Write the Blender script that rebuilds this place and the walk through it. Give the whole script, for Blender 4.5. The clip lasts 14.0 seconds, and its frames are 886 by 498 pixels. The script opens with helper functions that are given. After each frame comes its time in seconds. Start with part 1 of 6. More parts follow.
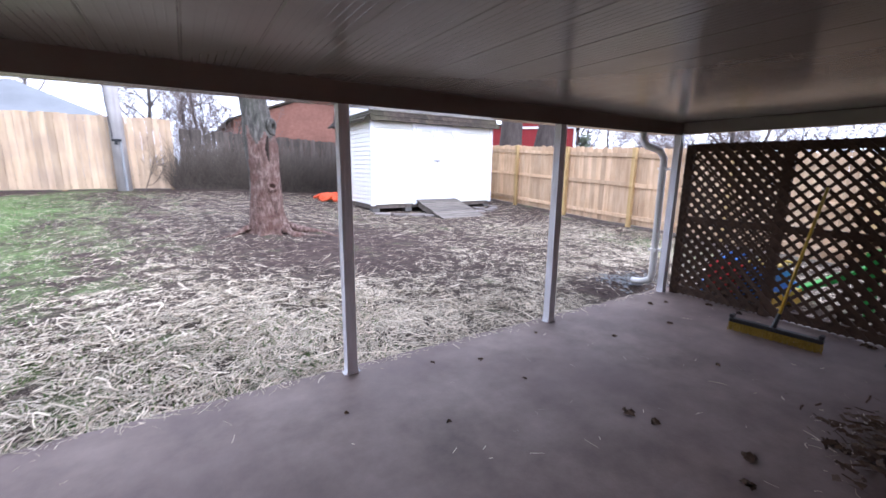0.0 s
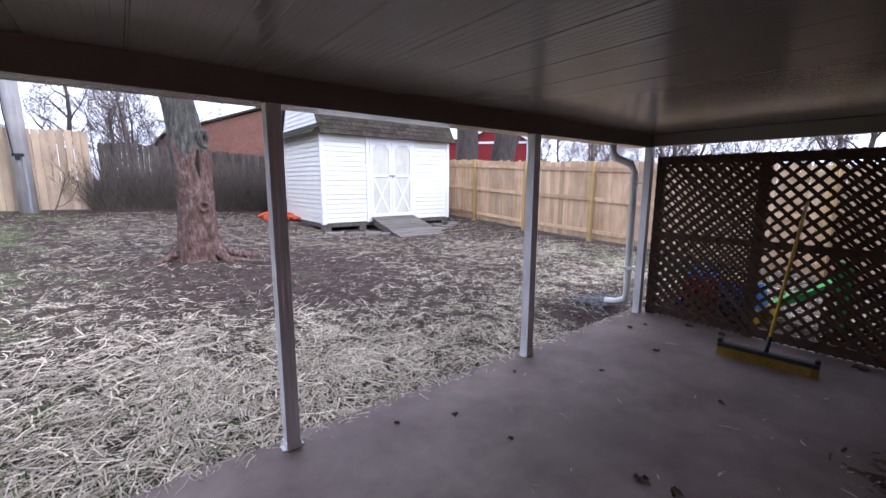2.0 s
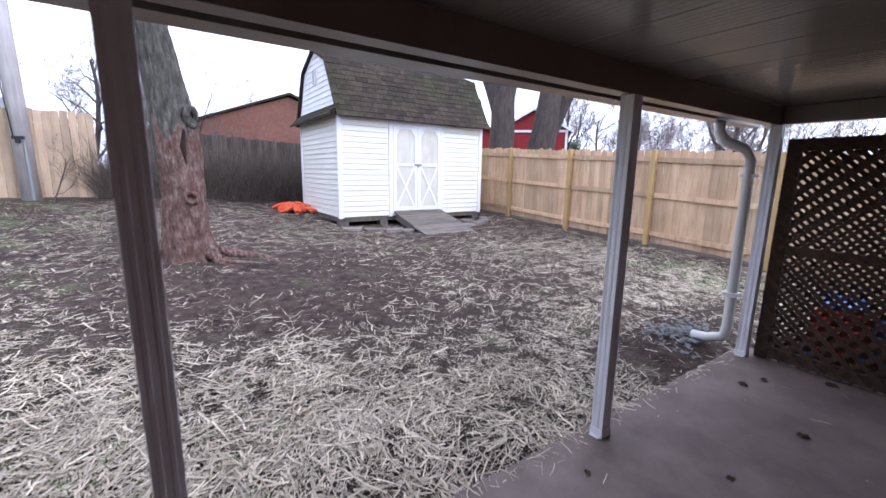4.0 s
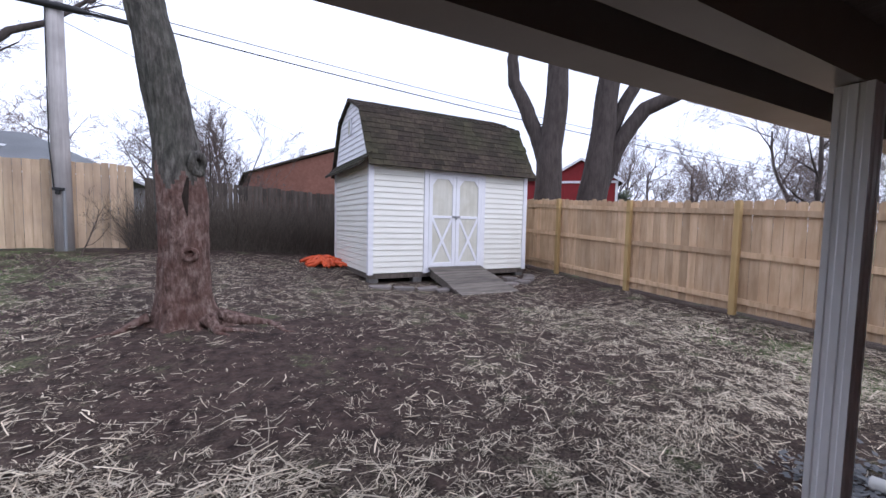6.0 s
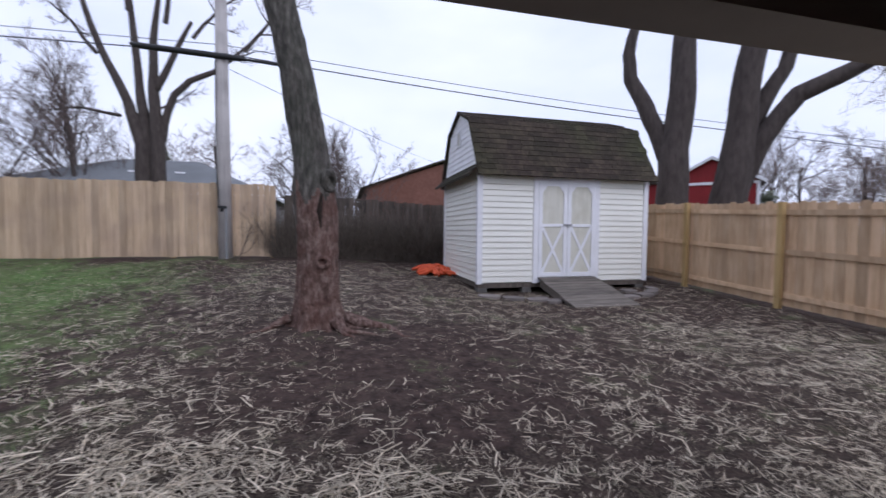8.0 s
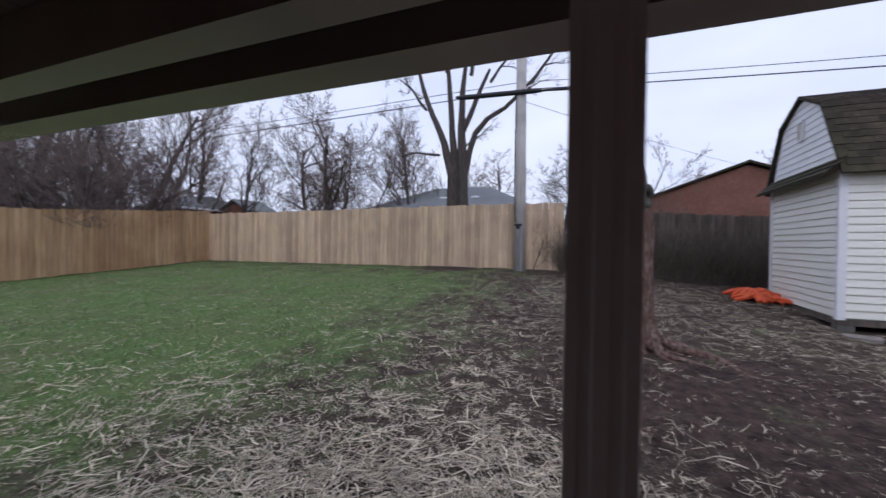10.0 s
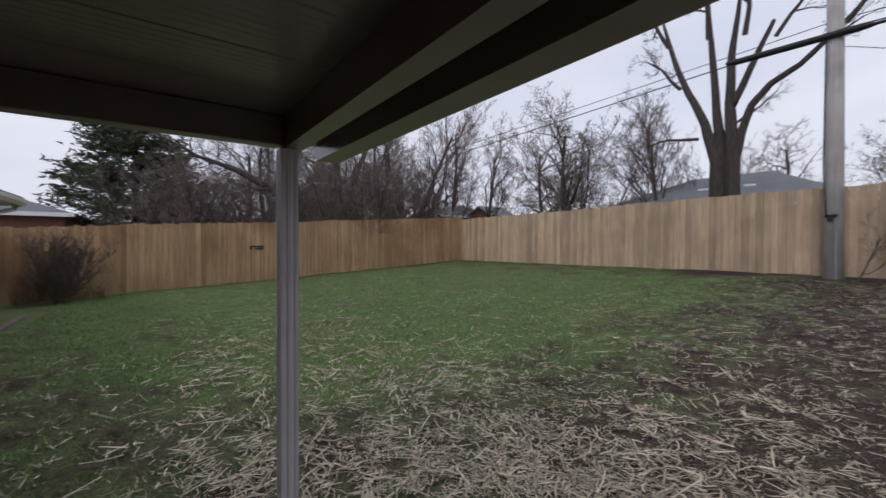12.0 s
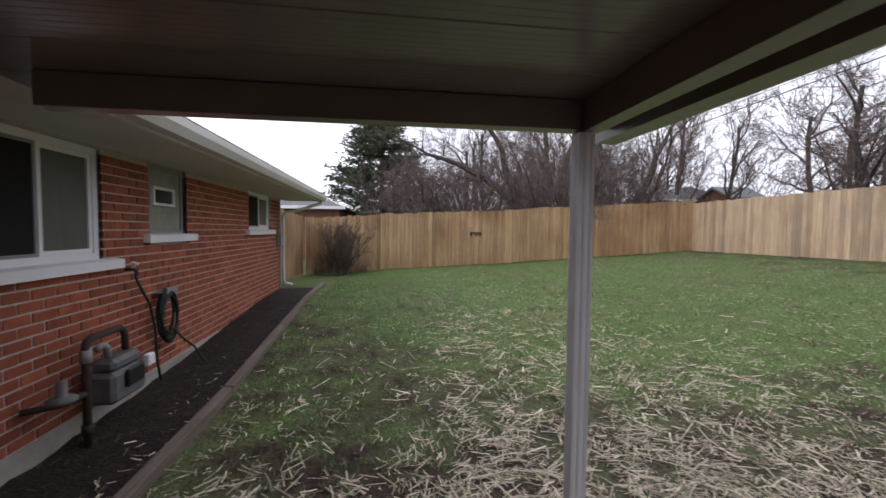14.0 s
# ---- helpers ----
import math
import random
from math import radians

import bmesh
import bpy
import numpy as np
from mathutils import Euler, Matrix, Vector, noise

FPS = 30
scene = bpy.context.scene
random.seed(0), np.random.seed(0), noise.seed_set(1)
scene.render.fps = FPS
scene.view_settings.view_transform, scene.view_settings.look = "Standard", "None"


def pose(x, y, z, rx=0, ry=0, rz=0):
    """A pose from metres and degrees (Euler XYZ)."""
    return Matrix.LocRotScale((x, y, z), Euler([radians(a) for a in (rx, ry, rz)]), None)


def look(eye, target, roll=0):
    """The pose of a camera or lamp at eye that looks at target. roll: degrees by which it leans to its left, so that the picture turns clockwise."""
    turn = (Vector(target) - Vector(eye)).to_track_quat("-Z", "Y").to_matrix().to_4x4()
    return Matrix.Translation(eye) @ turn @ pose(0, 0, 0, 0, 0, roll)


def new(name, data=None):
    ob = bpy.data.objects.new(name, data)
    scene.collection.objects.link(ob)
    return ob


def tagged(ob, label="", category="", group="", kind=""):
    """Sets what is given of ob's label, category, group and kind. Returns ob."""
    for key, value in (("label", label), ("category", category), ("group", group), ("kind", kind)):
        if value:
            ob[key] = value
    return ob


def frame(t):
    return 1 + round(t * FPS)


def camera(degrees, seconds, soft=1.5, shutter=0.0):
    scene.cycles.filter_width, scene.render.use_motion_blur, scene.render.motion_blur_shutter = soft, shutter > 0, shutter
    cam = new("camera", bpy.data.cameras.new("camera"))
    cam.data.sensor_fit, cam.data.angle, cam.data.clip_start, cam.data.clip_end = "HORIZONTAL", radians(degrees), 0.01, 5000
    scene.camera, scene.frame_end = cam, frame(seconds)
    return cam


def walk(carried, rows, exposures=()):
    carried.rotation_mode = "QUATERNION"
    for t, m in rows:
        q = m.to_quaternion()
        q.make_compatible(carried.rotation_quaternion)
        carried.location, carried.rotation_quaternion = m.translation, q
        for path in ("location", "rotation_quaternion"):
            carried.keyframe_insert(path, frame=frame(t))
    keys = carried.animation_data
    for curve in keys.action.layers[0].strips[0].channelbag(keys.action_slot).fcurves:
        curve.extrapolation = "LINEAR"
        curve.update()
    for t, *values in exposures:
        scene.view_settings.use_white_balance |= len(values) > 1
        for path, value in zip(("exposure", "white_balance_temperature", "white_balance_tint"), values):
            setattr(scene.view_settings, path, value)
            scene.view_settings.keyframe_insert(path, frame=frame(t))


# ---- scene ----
cam = camera(95.0, 14.0, shutter=0.4)
PATH = [
    (0, (-0.002, -0.027, 1.506), (1.039, 1.635, 1.11), 0.7),
    (0.5, (0.034, 0.079, 1.519), (1.169, 1.676, 1.116), -1.4),
    (1, (0.118, 0.13, 1.525), (1.202, 1.778, 1.197), 0.6),
    (1.5, (0.208, 0.264, 1.503), (1.382, 1.854, 1.198), 0.1),
    (2, (0.262, 0.469, 1.512), (1.485, 2.018, 1.188), 0.2),
    (4.5, (1.171, 1.729, 1.497), (2.265, 3.362, 1.125), 1.0),
    (5, (1.332, 2.018, 1.522), (2.480, 3.643, 1.331), -0.3),
    (5.5, (1.448, 2.180, 1.538), (2.474, 3.893, 1.413), 0.8),
    (6, (1.580, 2.270, 1.541), (2.525, 4.028, 1.414), 1.2),
    (6.5, (1.614, 2.305, 1.537), (2.537, 4.076, 1.422), 0.9),
    (7, (1.616, 2.307, 1.537), (2.494, 4.099, 1.398), 1.4),
    (7.5, (1.576, 2.329, 1.538), (2.306, 4.186, 1.406), 0.9),
    (8, (1.487, 2.345, 1.536), (1.962, 4.286, 1.447), 0.5),
    (8.5, (1.322, 2.268, 1.534), (1.480, 4.262, 1.496), 1.5),
    (9, (1.157, 2.222, 1.572), (0.983, 4.214, 1.530), 1.3),
    (11.5, (0.726, 2.192, 1.49), (-0.722, 3.572, 1.476), 0.7),
    (12, (0.7, 2.198, 1.485), (-0.925, 3.363, 1.459), 0.2),
    (12.5, (0.666, 2.2, 1.479), (-1.07, 3.193, 1.432), -0.8),
    (13, (0.639, 2.167, 1.479), (-1.196, 2.961, 1.417), -0.3),
    (13.5, (0.611, 2.059, 1.466), (-1.337, 2.503, 1.374), 0.9),
    (14, (0.559, 1.817, 1.464), (-1.42, 2.093, 1.371), 0.5),
]
walk(cam, [(t, look(eye, target, roll)) for t, eye, target, roll in PATH],
     [(0, 1.65, 5540, 15), (0.5, 1.36, 5540, 15), (1, 1.20, 5540, 16), (2, 1.10, 5560, 16), (4.5, 1.02, 5560, 16), (5, 0.88, 5690, 16), (5.8, 0.42, 5740, 15), (6.5, 0.08, 5820, 15), (7.5, -0.13, 5820, 15),
      (9, -0.16, 5630, 14), (11.5, -0.52, 6150, 13), (12.5, -0.45, 6350, 12), (13, -0.20, 6400, 12), (13.5, 0.0, 6400, 12), (14, 0.18, 6450, 13)])

# ---- daylight: bright overcast ----
SUN_UP, SUN_TURN = radians(38), radians(150)
world = bpy.data.worlds.new("overcast")
scene.world = world
world.use_nodes = True
wn, wl = world.node_tree.nodes, world.node_tree.links
wn.clear()
w_out, w_bg, w_sky = wn.new("ShaderNodeOutputWorld"), wn.new("ShaderNodeBackground"), wn.new("ShaderNodeTexSky")
w_sky.sky_type, w_sky.sun_disc, w_sky.sun_elevation, w_sky.sun_rotation = "NISHITA", False, SUN_UP, SUN_TURN
w_sky.dust_density, w_sky.air_density = 3.0, 1.0
w_dim = wn.new("ShaderNodeVectorMath")
w_dim.operation = "SCALE"
w_dim.inputs["Scale"].default_value = 0.09
w_tc, w_map, w_noise, w_ramp, w_mix = (wn.new("ShaderNodeTexCoord"), wn.new("ShaderNodeMapping"), wn.new("ShaderNodeTexNoise"),
                                       wn.new("ShaderNodeValToRGB"), wn.new("ShaderNodeMix"))
w_map.inputs["Scale"].default_value = (1.6, 1.6, 4.0)
w_noise.inputs["Scale"].default_value, w_noise.inputs["Detail"].default_value = 1.3, 5
w_ramp.color_ramp.elements[0].position, w_ramp.color_ramp.elements[0].color = 0.3, (1.02, 1.06, 1.22, 1)
w_ramp.color_ramp.elements[1].position, w_ramp.color_ramp.elements[1].color = 0.75, (1.34, 1.34, 1.42, 1)
w_mix.data_type = "RGBA"
w_mix.inputs[0].default_value = 0.88
wl.new(w_sky.outputs[0], w_dim.inputs[0])
wl.new(w_tc.outputs["Generated"], w_map.inputs[0])
wl.new(w_map.outputs[0], w_noise.inputs["Vector"])
wl.new(w_noise.outputs["Fac"], w_ramp.inputs[0])
wl.new(w_dim.outputs[0], w_mix.inputs[6])
wl.new(w_ramp.outputs[0], w_mix.inputs[7])
wl.new(w_mix.outputs[2], w_bg.inputs[0])
wl.new(w_bg.outputs[0], w_out.inputs[0])
w_bg.inputs[1].default_value = 1.0
sun = new("sun", bpy.data.lights.new("sun", "SUN"))
sun.data.energy, sun.data.angle, sun.data.color = 0.7, radians(25), (1.0, 0.98, 0.96)
sun.matrix_world = look((0, 0, 0), (-math.sin(SUN_TURN) * math.cos(SUN_UP), -math.cos(SUN_TURN) * math.cos(SUN_UP), -math.sin(SUN_UP)))
sun.location = (0, 0, 40)

# ---- materials ----
def material(name, colours, rough=0.8, metal=0.0, scale=6.0, stretch=(1, 1, 1), detail=6.0, bump=0.15, bump_scale=None, spec=0.4,
             blotch=0.0, blotch_scale=0.8, blotch_colour=None, each=0.0, island=0.0, dist=0.01, translucent=0.0):
    """Noise between the colours, a second larger blotch, and a value change from piece to piece."""
    m = bpy.data.materials.new(name)
    m.use_nodes = True
    n, l = m.node_tree.nodes, m.node_tree.links
    b = n["Principled BSDF"]
    b.inputs["Roughness"].default_value, b.inputs["Metallic"].default_value, b.inputs["Specular IOR Level"].default_value = rough, metal, spec
    tc, mp, nz, rp = n.new("ShaderNodeTexCoord"), n.new("ShaderNodeMapping"), n.new("ShaderNodeTexNoise"), n.new("ShaderNodeValToRGB")
    geo, oi = n.new("ShaderNodeNewGeometry"), n.new("ShaderNodeObjectInfo")
    mp.inputs["Scale"].default_value = stretch
    nz.inputs["Scale"].default_value, nz.inputs["Detail"].default_value, nz.inputs["Roughness"].default_value = scale, detail, 0.65
    l.new(tc.outputs["Object"], mp.inputs[0])
    shift = n.new("ShaderNodeVectorMath")
    shift.operation = "ADD"
    l.new(mp.outputs[0], shift.inputs[0])
    many = n.new("ShaderNodeMath")
    many.operation = "MULTIPLY"
    many.inputs[1].default_value = 37.0
    l.new(oi.outputs["Random"] if not island else geo.outputs["Random Per Island"], many.inputs[0])
    if each or island:
        l.new(many.outputs[0], shift.inputs[1])
    l.new(shift.outputs[0], nz.inputs["Vector"])
    l.new(nz.outputs["Fac"], rp.inputs[0])
    ramp = rp.color_ramp
    for i, c in enumerate(colours):
        pos = 0.3 + 0.4 * i / max(1, len(colours) - 1)
        e = ramp.elements[i] if i < 2 else ramp.elements.new(pos)
        e.position, e.color = pos, (*c, 1)
    col = rp.outputs[0]
    if blotch:
        nb, rb, mx = n.new("ShaderNodeTexNoise"), n.new("ShaderNodeValToRGB"), n.new("ShaderNodeMix")
        nb.inputs["Scale"].default_value, nb.inputs["Detail"].default_value = blotch_scale, 4
        l.new(geo.outputs["Position"], nb.inputs["Vector"])
        rb.color_ramp.elements[0].position, rb.color_ramp.elements[1].position = 0.42, 0.68
        l.new(nb.outputs["Fac"], rb.inputs[0])
        ml = n.new("ShaderNodeMath")
        ml.operation = "MULTIPLY"
        ml.inputs[1].default_value = blotch
        l.new(rb.outputs[0], ml.inputs[0])
        mx.data_type = "RGBA"
        l.new(ml.outputs[0], mx.inputs[0])
        l.new(col, mx.inputs[6])
        mx.inputs[7].default_value = (*(blotch_colour or [c * 0.5 for c in colours[0]]), 1)
        col = mx.outputs[2]
    if each or island:
        hs, mr = n.new("ShaderNodeHueSaturation"), n.new("ShaderNodeMapRange")
        k = each or island
        mr.inputs["To Min"].default_value, mr.inputs["To Max"].default_value = 1 - k, 1 + k
        l.new(oi.outputs["Random"] if each else geo.outputs["Random Per Island"], mr.inputs["Value"])
        l.new(mr.outputs[0], hs.inputs["Value"])
        l.new(col, hs.inputs["Color"])
        col = hs.outputs[0]
    l.new(col, b.inputs["Base Color"])
    if bump:
        nf, bp = n.new("ShaderNodeTexNoise"), n.new("ShaderNodeBump")
        nf.inputs["Scale"].default_value, nf.inputs["Detail"].default_value = bump_scale or scale * 3, 5
        l.new(mp.outputs[0], nf.inputs["Vector"])
        bp.inputs["Strength"].default_value, bp.inputs["Distance"].default_value = min(1.0, bump * 3), dist
        l.new(nf.outputs["Fac"], bp.inputs["Height"])
        l.new(bp.outputs[0], b.inputs["Normal"])
    return m


CONCRETE = material("stained_concrete", [(0.110, 0.076, 0.063), (0.180, 0.130, 0.108), (0.24, 0.185, 0.157)], 0.62, scale=2.2, bump=0.12, bump_scale=60, dist=0.003,
                    blotch=0.6, blotch_scale=0.9, blotch_colour=(0.13, 0.085, 0.08), spec=0.5)
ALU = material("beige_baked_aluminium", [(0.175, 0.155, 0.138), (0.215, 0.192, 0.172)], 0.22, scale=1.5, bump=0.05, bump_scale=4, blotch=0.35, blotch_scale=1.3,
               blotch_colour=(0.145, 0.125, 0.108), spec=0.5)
POST = material("grey_white_fluted_aluminium", [(0.70, 0.70, 0.73), (0.80, 0.80, 0.83)], 0.45, scale=5, stretch=(1, 1, 0.2), bump=0.04, blotch=0.3, blotch_scale=3,
                blotch_colour=(0.50, 0.50, 0.51))
GUTTER = material("white_gutter_metal", [(0.62, 0.61, 0.58), (0.72, 0.71, 0.68)], 0.45, scale=4, bump=0.03, blotch=0.4, blotch_scale=2, blotch_colour=(0.45, 0.43, 0.38))
CEDAR = material("new_cedar_board", [(0.44, 0.29, 0.17), (0.57, 0.405, 0.255), (0.66, 0.485, 0.33)], 0.75, scale=3.5, stretch=(3.5, 3.5, 0.35), bump=0.2, bump_scale=9,
                 each=0.24, dist=0.004, blotch=0.5, blotch_scale=2.2, blotch_colour=(0.42, 0.27, 0.155))
CEDAR_S = material("weathered_cedar_board", [(0.38, 0.268, 0.168), (0.51, 0.375, 0.248), (0.60, 0.46, 0.32)], 0.8, scale=3.5, stretch=(3.5, 3.5, 0.3), bump=0.2, bump_scale=9,
                   each=0.22, dist=0.004, blotch=0.55, blotch_scale=1.6, blotch_colour=(0.37, 0.27, 0.20))
OLDWOOD = material("old_grey_fence_board", [(0.042, 0.034, 0.028), (0.085, 0.070, 0.059), (0.135, 0.112, 0.094)], 0.9, scale=4, stretch=(3, 3, 0.35), bump=0.25, bump_scale=9, each=0.3, dist=0.005)
TREATED = material("treated_post_wood", [(0.40, 0.27, 0.11), (0.50, 0.35, 0.16)], 0.75, scale=4, stretch=(4, 4, 0.4), bump=0.15, each=0.1, dist=0.003)
VINYL = material("cream_vinyl_siding", [(0.78, 0.765, 0.69), (0.83, 0.82, 0.76)], 0.5, scale=2, stretch=(0.4, 0.4, 3), bump=0.04, blotch=0.25, blotch_scale=1.5, blotch_colour=(0.70, 0.68, 0.60))
TRIM = material("white_painted_trim", [(0.78, 0.78, 0.81), (0.84, 0.84, 0.87)], 0.55, scale=4, bump=0.05, blotch=0.2, blotch_scale=3, blotch_colour=(0.60, 0.60, 0.58))
CREAM = material("cream_painted_panel", [(0.58, 0.57, 0.49), (0.68, 0.66, 0.58)], 0.6, scale=4, stretch=(4, 4, 0.3), bump=0.08, blotch=0.35, blotch_scale=5, blotch_colour=(0.46, 0.43, 0.32))
SHINGLE = material("dark_mossy_shingle", [(0.020, 0.014, 0.011), (0.042, 0.030, 0.022), (0.070, 0.053, 0.038)], 0.95, scale=9, bump=0.4, bump_scale=120, dist=0.004, each=0.34,
                   blotch=0.65, blotch_scale=0.55, blotch_colour=(0.034, 0.041, 0.014))
GREYROOF = material("grey_roof_shingle", [(0.16, 0.17, 0.18), (0.23, 0.24, 0.25)], 0.95, scale=14, stretch=(1, 3, 3), bump=0.3, bump_scale=60, dist=0.005, blotch=0.3, blotch_scale=0.5)
BRICK = material("red_brick", [(0.22, 0.062, 0.035), (0.31, 0.085, 0.045), (0.37, 0.115, 0.06)], 0.85, scale=7, bump=0.3, bump_scale=70, dist=0.003, each=0.22,
                 blotch=0.3, blotch_scale=1.2, blotch_colour=(0.17, 0.055, 0.04))
BRICK_F = material("red_brick_field", [(0.24, 0.07, 0.04), (0.33, 0.095, 0.05), (0.39, 0.125, 0.065)], 0.85, scale=7, bump=0.3, bump_scale=70, dist=0.003, island=0.22,
                   blotch=0.3, blotch_scale=1.2, blotch_colour=(0.17, 0.055, 0.04))
MORTAR = material("grey_mortar", [(0.42, 0.355, 0.31), (0.54, 0.47, 0.42)], 0.95, scale=20, bump=0.3, bump_scale=90, dist=0.003)
FOUND = material("pale_concrete_footing", [(0.30, 0.28, 0.25), (0.42, 0.40, 0.36)], 0.9, scale=6, bump=0.2, bump_scale=50, dist=0.004, blotch=0.5, blotch_scale=2, blotch_colour=(0.20, 0.16, 0.13))
SOFFIT = material("white_soffit_panel", [(0.60, 0.585, 0.56), (0.68, 0.665, 0.64)], 0.6, scale=3, bump=0.03, blotch=0.3, blotch_scale=1.2, blotch_colour=(0.47, 0.44, 0.41))
GLASS = bpy.data.materials.new("window_glass")
GLASS.use_nodes = True
GLASS.node_tree.nodes["Principled BSDF"].inputs["Base Color"].default_value = (0.02, 0.024, 0.024, 1)
GLASS.node_tree.nodes["Principled BSDF"].inputs["Roughness"].default_value = 0.04
# near-black for the insect screens and for the unlit room behind the windows
DARK_SCREEN_ROOM = material("dark_screen_and_room", [(0.008, 0.008, 0.008), (0.014, 0.014, 0.014)], 0.9, scale=200, bump=0.0)
BLIND = material("grey_green_blind", [(0.085, 0.10, 0.09), (0.11, 0.125, 0.115)], 0.35, scale=4, stretch=(6, 1, 0.3), bump=0.0, spec=0.5)
LATTICE = material("dark_brown_lattice", [(0.040, 0.022, 0.013), (0.070, 0.040, 0.024)], 0.8, scale=8, bump=0.15, each=0.25, dist=0.002)
BARK = material("grey_furrowed_bark", [(0.022, 0.019, 0.017), (0.085, 0.077, 0.067), (0.19, 0.175, 0.152)], 0.95, scale=13, stretch=(1.5, 1.5, 0.42), bump=0.7, bump_scale=16, dist=0.06,
                blotch=0.35, blotch_scale=2.5, blotch_colour=(0.06, 0.068, 0.048))
BAREWOOD = material("bare_reddish_heartwood", [(0.042, 0.023, 0.018), (0.138, 0.085, 0.069), (0.29, 0.218, 0.188)], 0.9, scale=14, stretch=(1.3, 1.3, 0.6), bump=0.7, bump_scale=18, dist=0.05,
                    blotch=0.55, blotch_scale=5, blotch_colour=(0.105, 0.045, 0.034))
# dark of the rotted scar, also painted in as shade inside the hollow
DARKHOLE = material("rot_and_hollow_dark", [(0.010, 0.007, 0.005), (0.03, 0.018, 0.012)], 0.95, scale=8, bump=0.3)
# twig bark lightened, haze over the bare crowns put into the colour
TWIG = material("hazed_twig_bark", [(0.125, 0.094, 0.086), (0.22, 0.172, 0.158)], 0.95, scale=3, bump=0.0, each=0.25)
TRUNK_D = material("dark_wet_bark", [(0.045, 0.035, 0.032), (0.095, 0.078, 0.070)], 0.95, scale=5, stretch=(2, 2, 0.5), bump=0.5, bump_scale=8, dist=0.04)
NEEDLE = material("conifer_needles", [(0.072, 0.090, 0.060), (0.165, 0.185, 0.120)], 0.8, scale=4, bump=0.0, island=0.35)
POLE = material("grey_utility_pole", [(0.40, 0.37, 0.36), (0.56, 0.53, 0.52)], 0.9, scale=5, stretch=(4, 4, 0.25), bump=0.3, bump_scale=10, dist=0.008, blotch=0.4, blotch_scale=1.5)
BLACK = material("black_rubber", [(0.010, 0.010, 0.011), (0.022, 0.022, 0.024)], 0.5, scale=8, bump=0.05)
HOSE = material("dark_green_hose", [(0.006, 0.016, 0.014), (0.012, 0.028, 0.024)], 0.45, scale=8, bump=0.05)
STEEL = material("grey_painted_steel", [(0.22, 0.23, 0.24), (0.33, 0.34, 0.35)], 0.5, scale=8, bump=0.08, blotch=0.3, blotch_scale=8, blotch_colour=(0.13, 0.10, 0.085))
PIPE = material("rusty_dark_pipe", [(0.030, 0.022, 0.019), (0.065, 0.046, 0.038)], 0.7, scale=18, bump=0.2, dist=0.003)
RAMP = material("grey_weathered_ramp_plank", [(0.085, 0.072, 0.062), (0.15, 0.13, 0.112), (0.20, 0.175, 0.15)], 0.85, scale=4, stretch=(0.5, 4, 4), bump=0.25, each=0.2, dist=0.004)
STONE = material("flat_grey_paver", [(0.15, 0.13, 0.12), (0.24, 0.21, 0.195)], 0.9, scale=7, bump=0.3, each=0.2, dist=0.006)
BLOCK = material("grey_concrete_block", [(0.09, 0.085, 0.08), (0.15, 0.14, 0.13)], 0.95, scale=12, bump=0.3, dist=0.004)
ORANGE = material("orange_plastic_netting", [(0.55, 0.07, 0.02), (0.75, 0.13, 0.04)], 0.6, scale=6, bump=0.2)
YELLOW = material("yellow_broom_paint", [(0.48, 0.30, 0.02), (0.60, 0.40, 0.04)], 0.45, scale=8, bump=0.05, blotch=0.3, blotch_scale=9)
BRISTLE = material("dark_broom_bristle", [(0.018, 0.014, 0.010), (0.05, 0.036, 0.018)], 0.9, scale=30, bump=0.2)
RED = material("red_plastic", [(0.55, 0.02, 0.02), (0.62, 0.03, 0.03)], 0.4, scale=4, bump=0.0)
BLUE = material("blue_plastic", [(0.02, 0.12, 0.45), (0.03, 0.16, 0.52)], 0.4, scale=4, bump=0.0)
GREEN = material("green_plastic", [(0.03, 0.32, 0.05), (0.05, 0.40, 0.08)], 0.4, scale=4, bump=0.0)
BARN = material("red_barn_siding", [(0.20, 0.012, 0.015), (0.27, 0.02, 0.022)], 0.7, scale=4, stretch=(4, 4, 0.3), bump=0.1, blotch=0.2, blotch_scale=2)
MULCH = material("dark_mulch_soil", [(0.010, 0.007, 0.006), (0.024, 0.016, 0.013), (0.042, 0.029, 0.024)], 0.95, scale=18, bump=0.6, bump_scale=45, dist=0.02)
TIMBER = material("weathered_edging_timber", [(0.115, 0.09, 0.075), (0.20, 0.162, 0.135)], 0.9, scale=5, stretch=(0.4, 4, 4), bump=0.3, dist=0.006)
STRAW = material("dead_straw", [(0.38, 0.30, 0.21), (0.80, 0.71, 0.56)], 0.8, scale=3, bump=0.0, island=0.45)
GRASS = material("short_green_grass", [(0.050, 0.125, 0.030), (0.125, 0.230, 0.060), (0.27, 0.32, 0.13)], 0.7, scale=0.8, bump=0.0, island=0.35)
LEAF = material("dead_brown_leaf", [(0.035, 0.022, 0.014), (0.10, 0.058, 0.03)], 0.8, scale=9, bump=0.1, each=0.3)
BUSH = material("dead_brush_stem", [(0.060, 0.045, 0.038), (0.12, 0.095, 0.078)], 0.95, scale=3, bump=0.0, island=0.4)
BRUSH = material("grey_dead_brush", [(0.085, 0.068, 0.055), (0.185, 0.155, 0.128)], 0.95, scale=3, bump=0.0, island=0.4)
GREYWALL = material("grey_house_siding", [(0.28, 0.28, 0.28), (0.36, 0.36, 0.36)], 0.8, scale=3, bump=0.05)
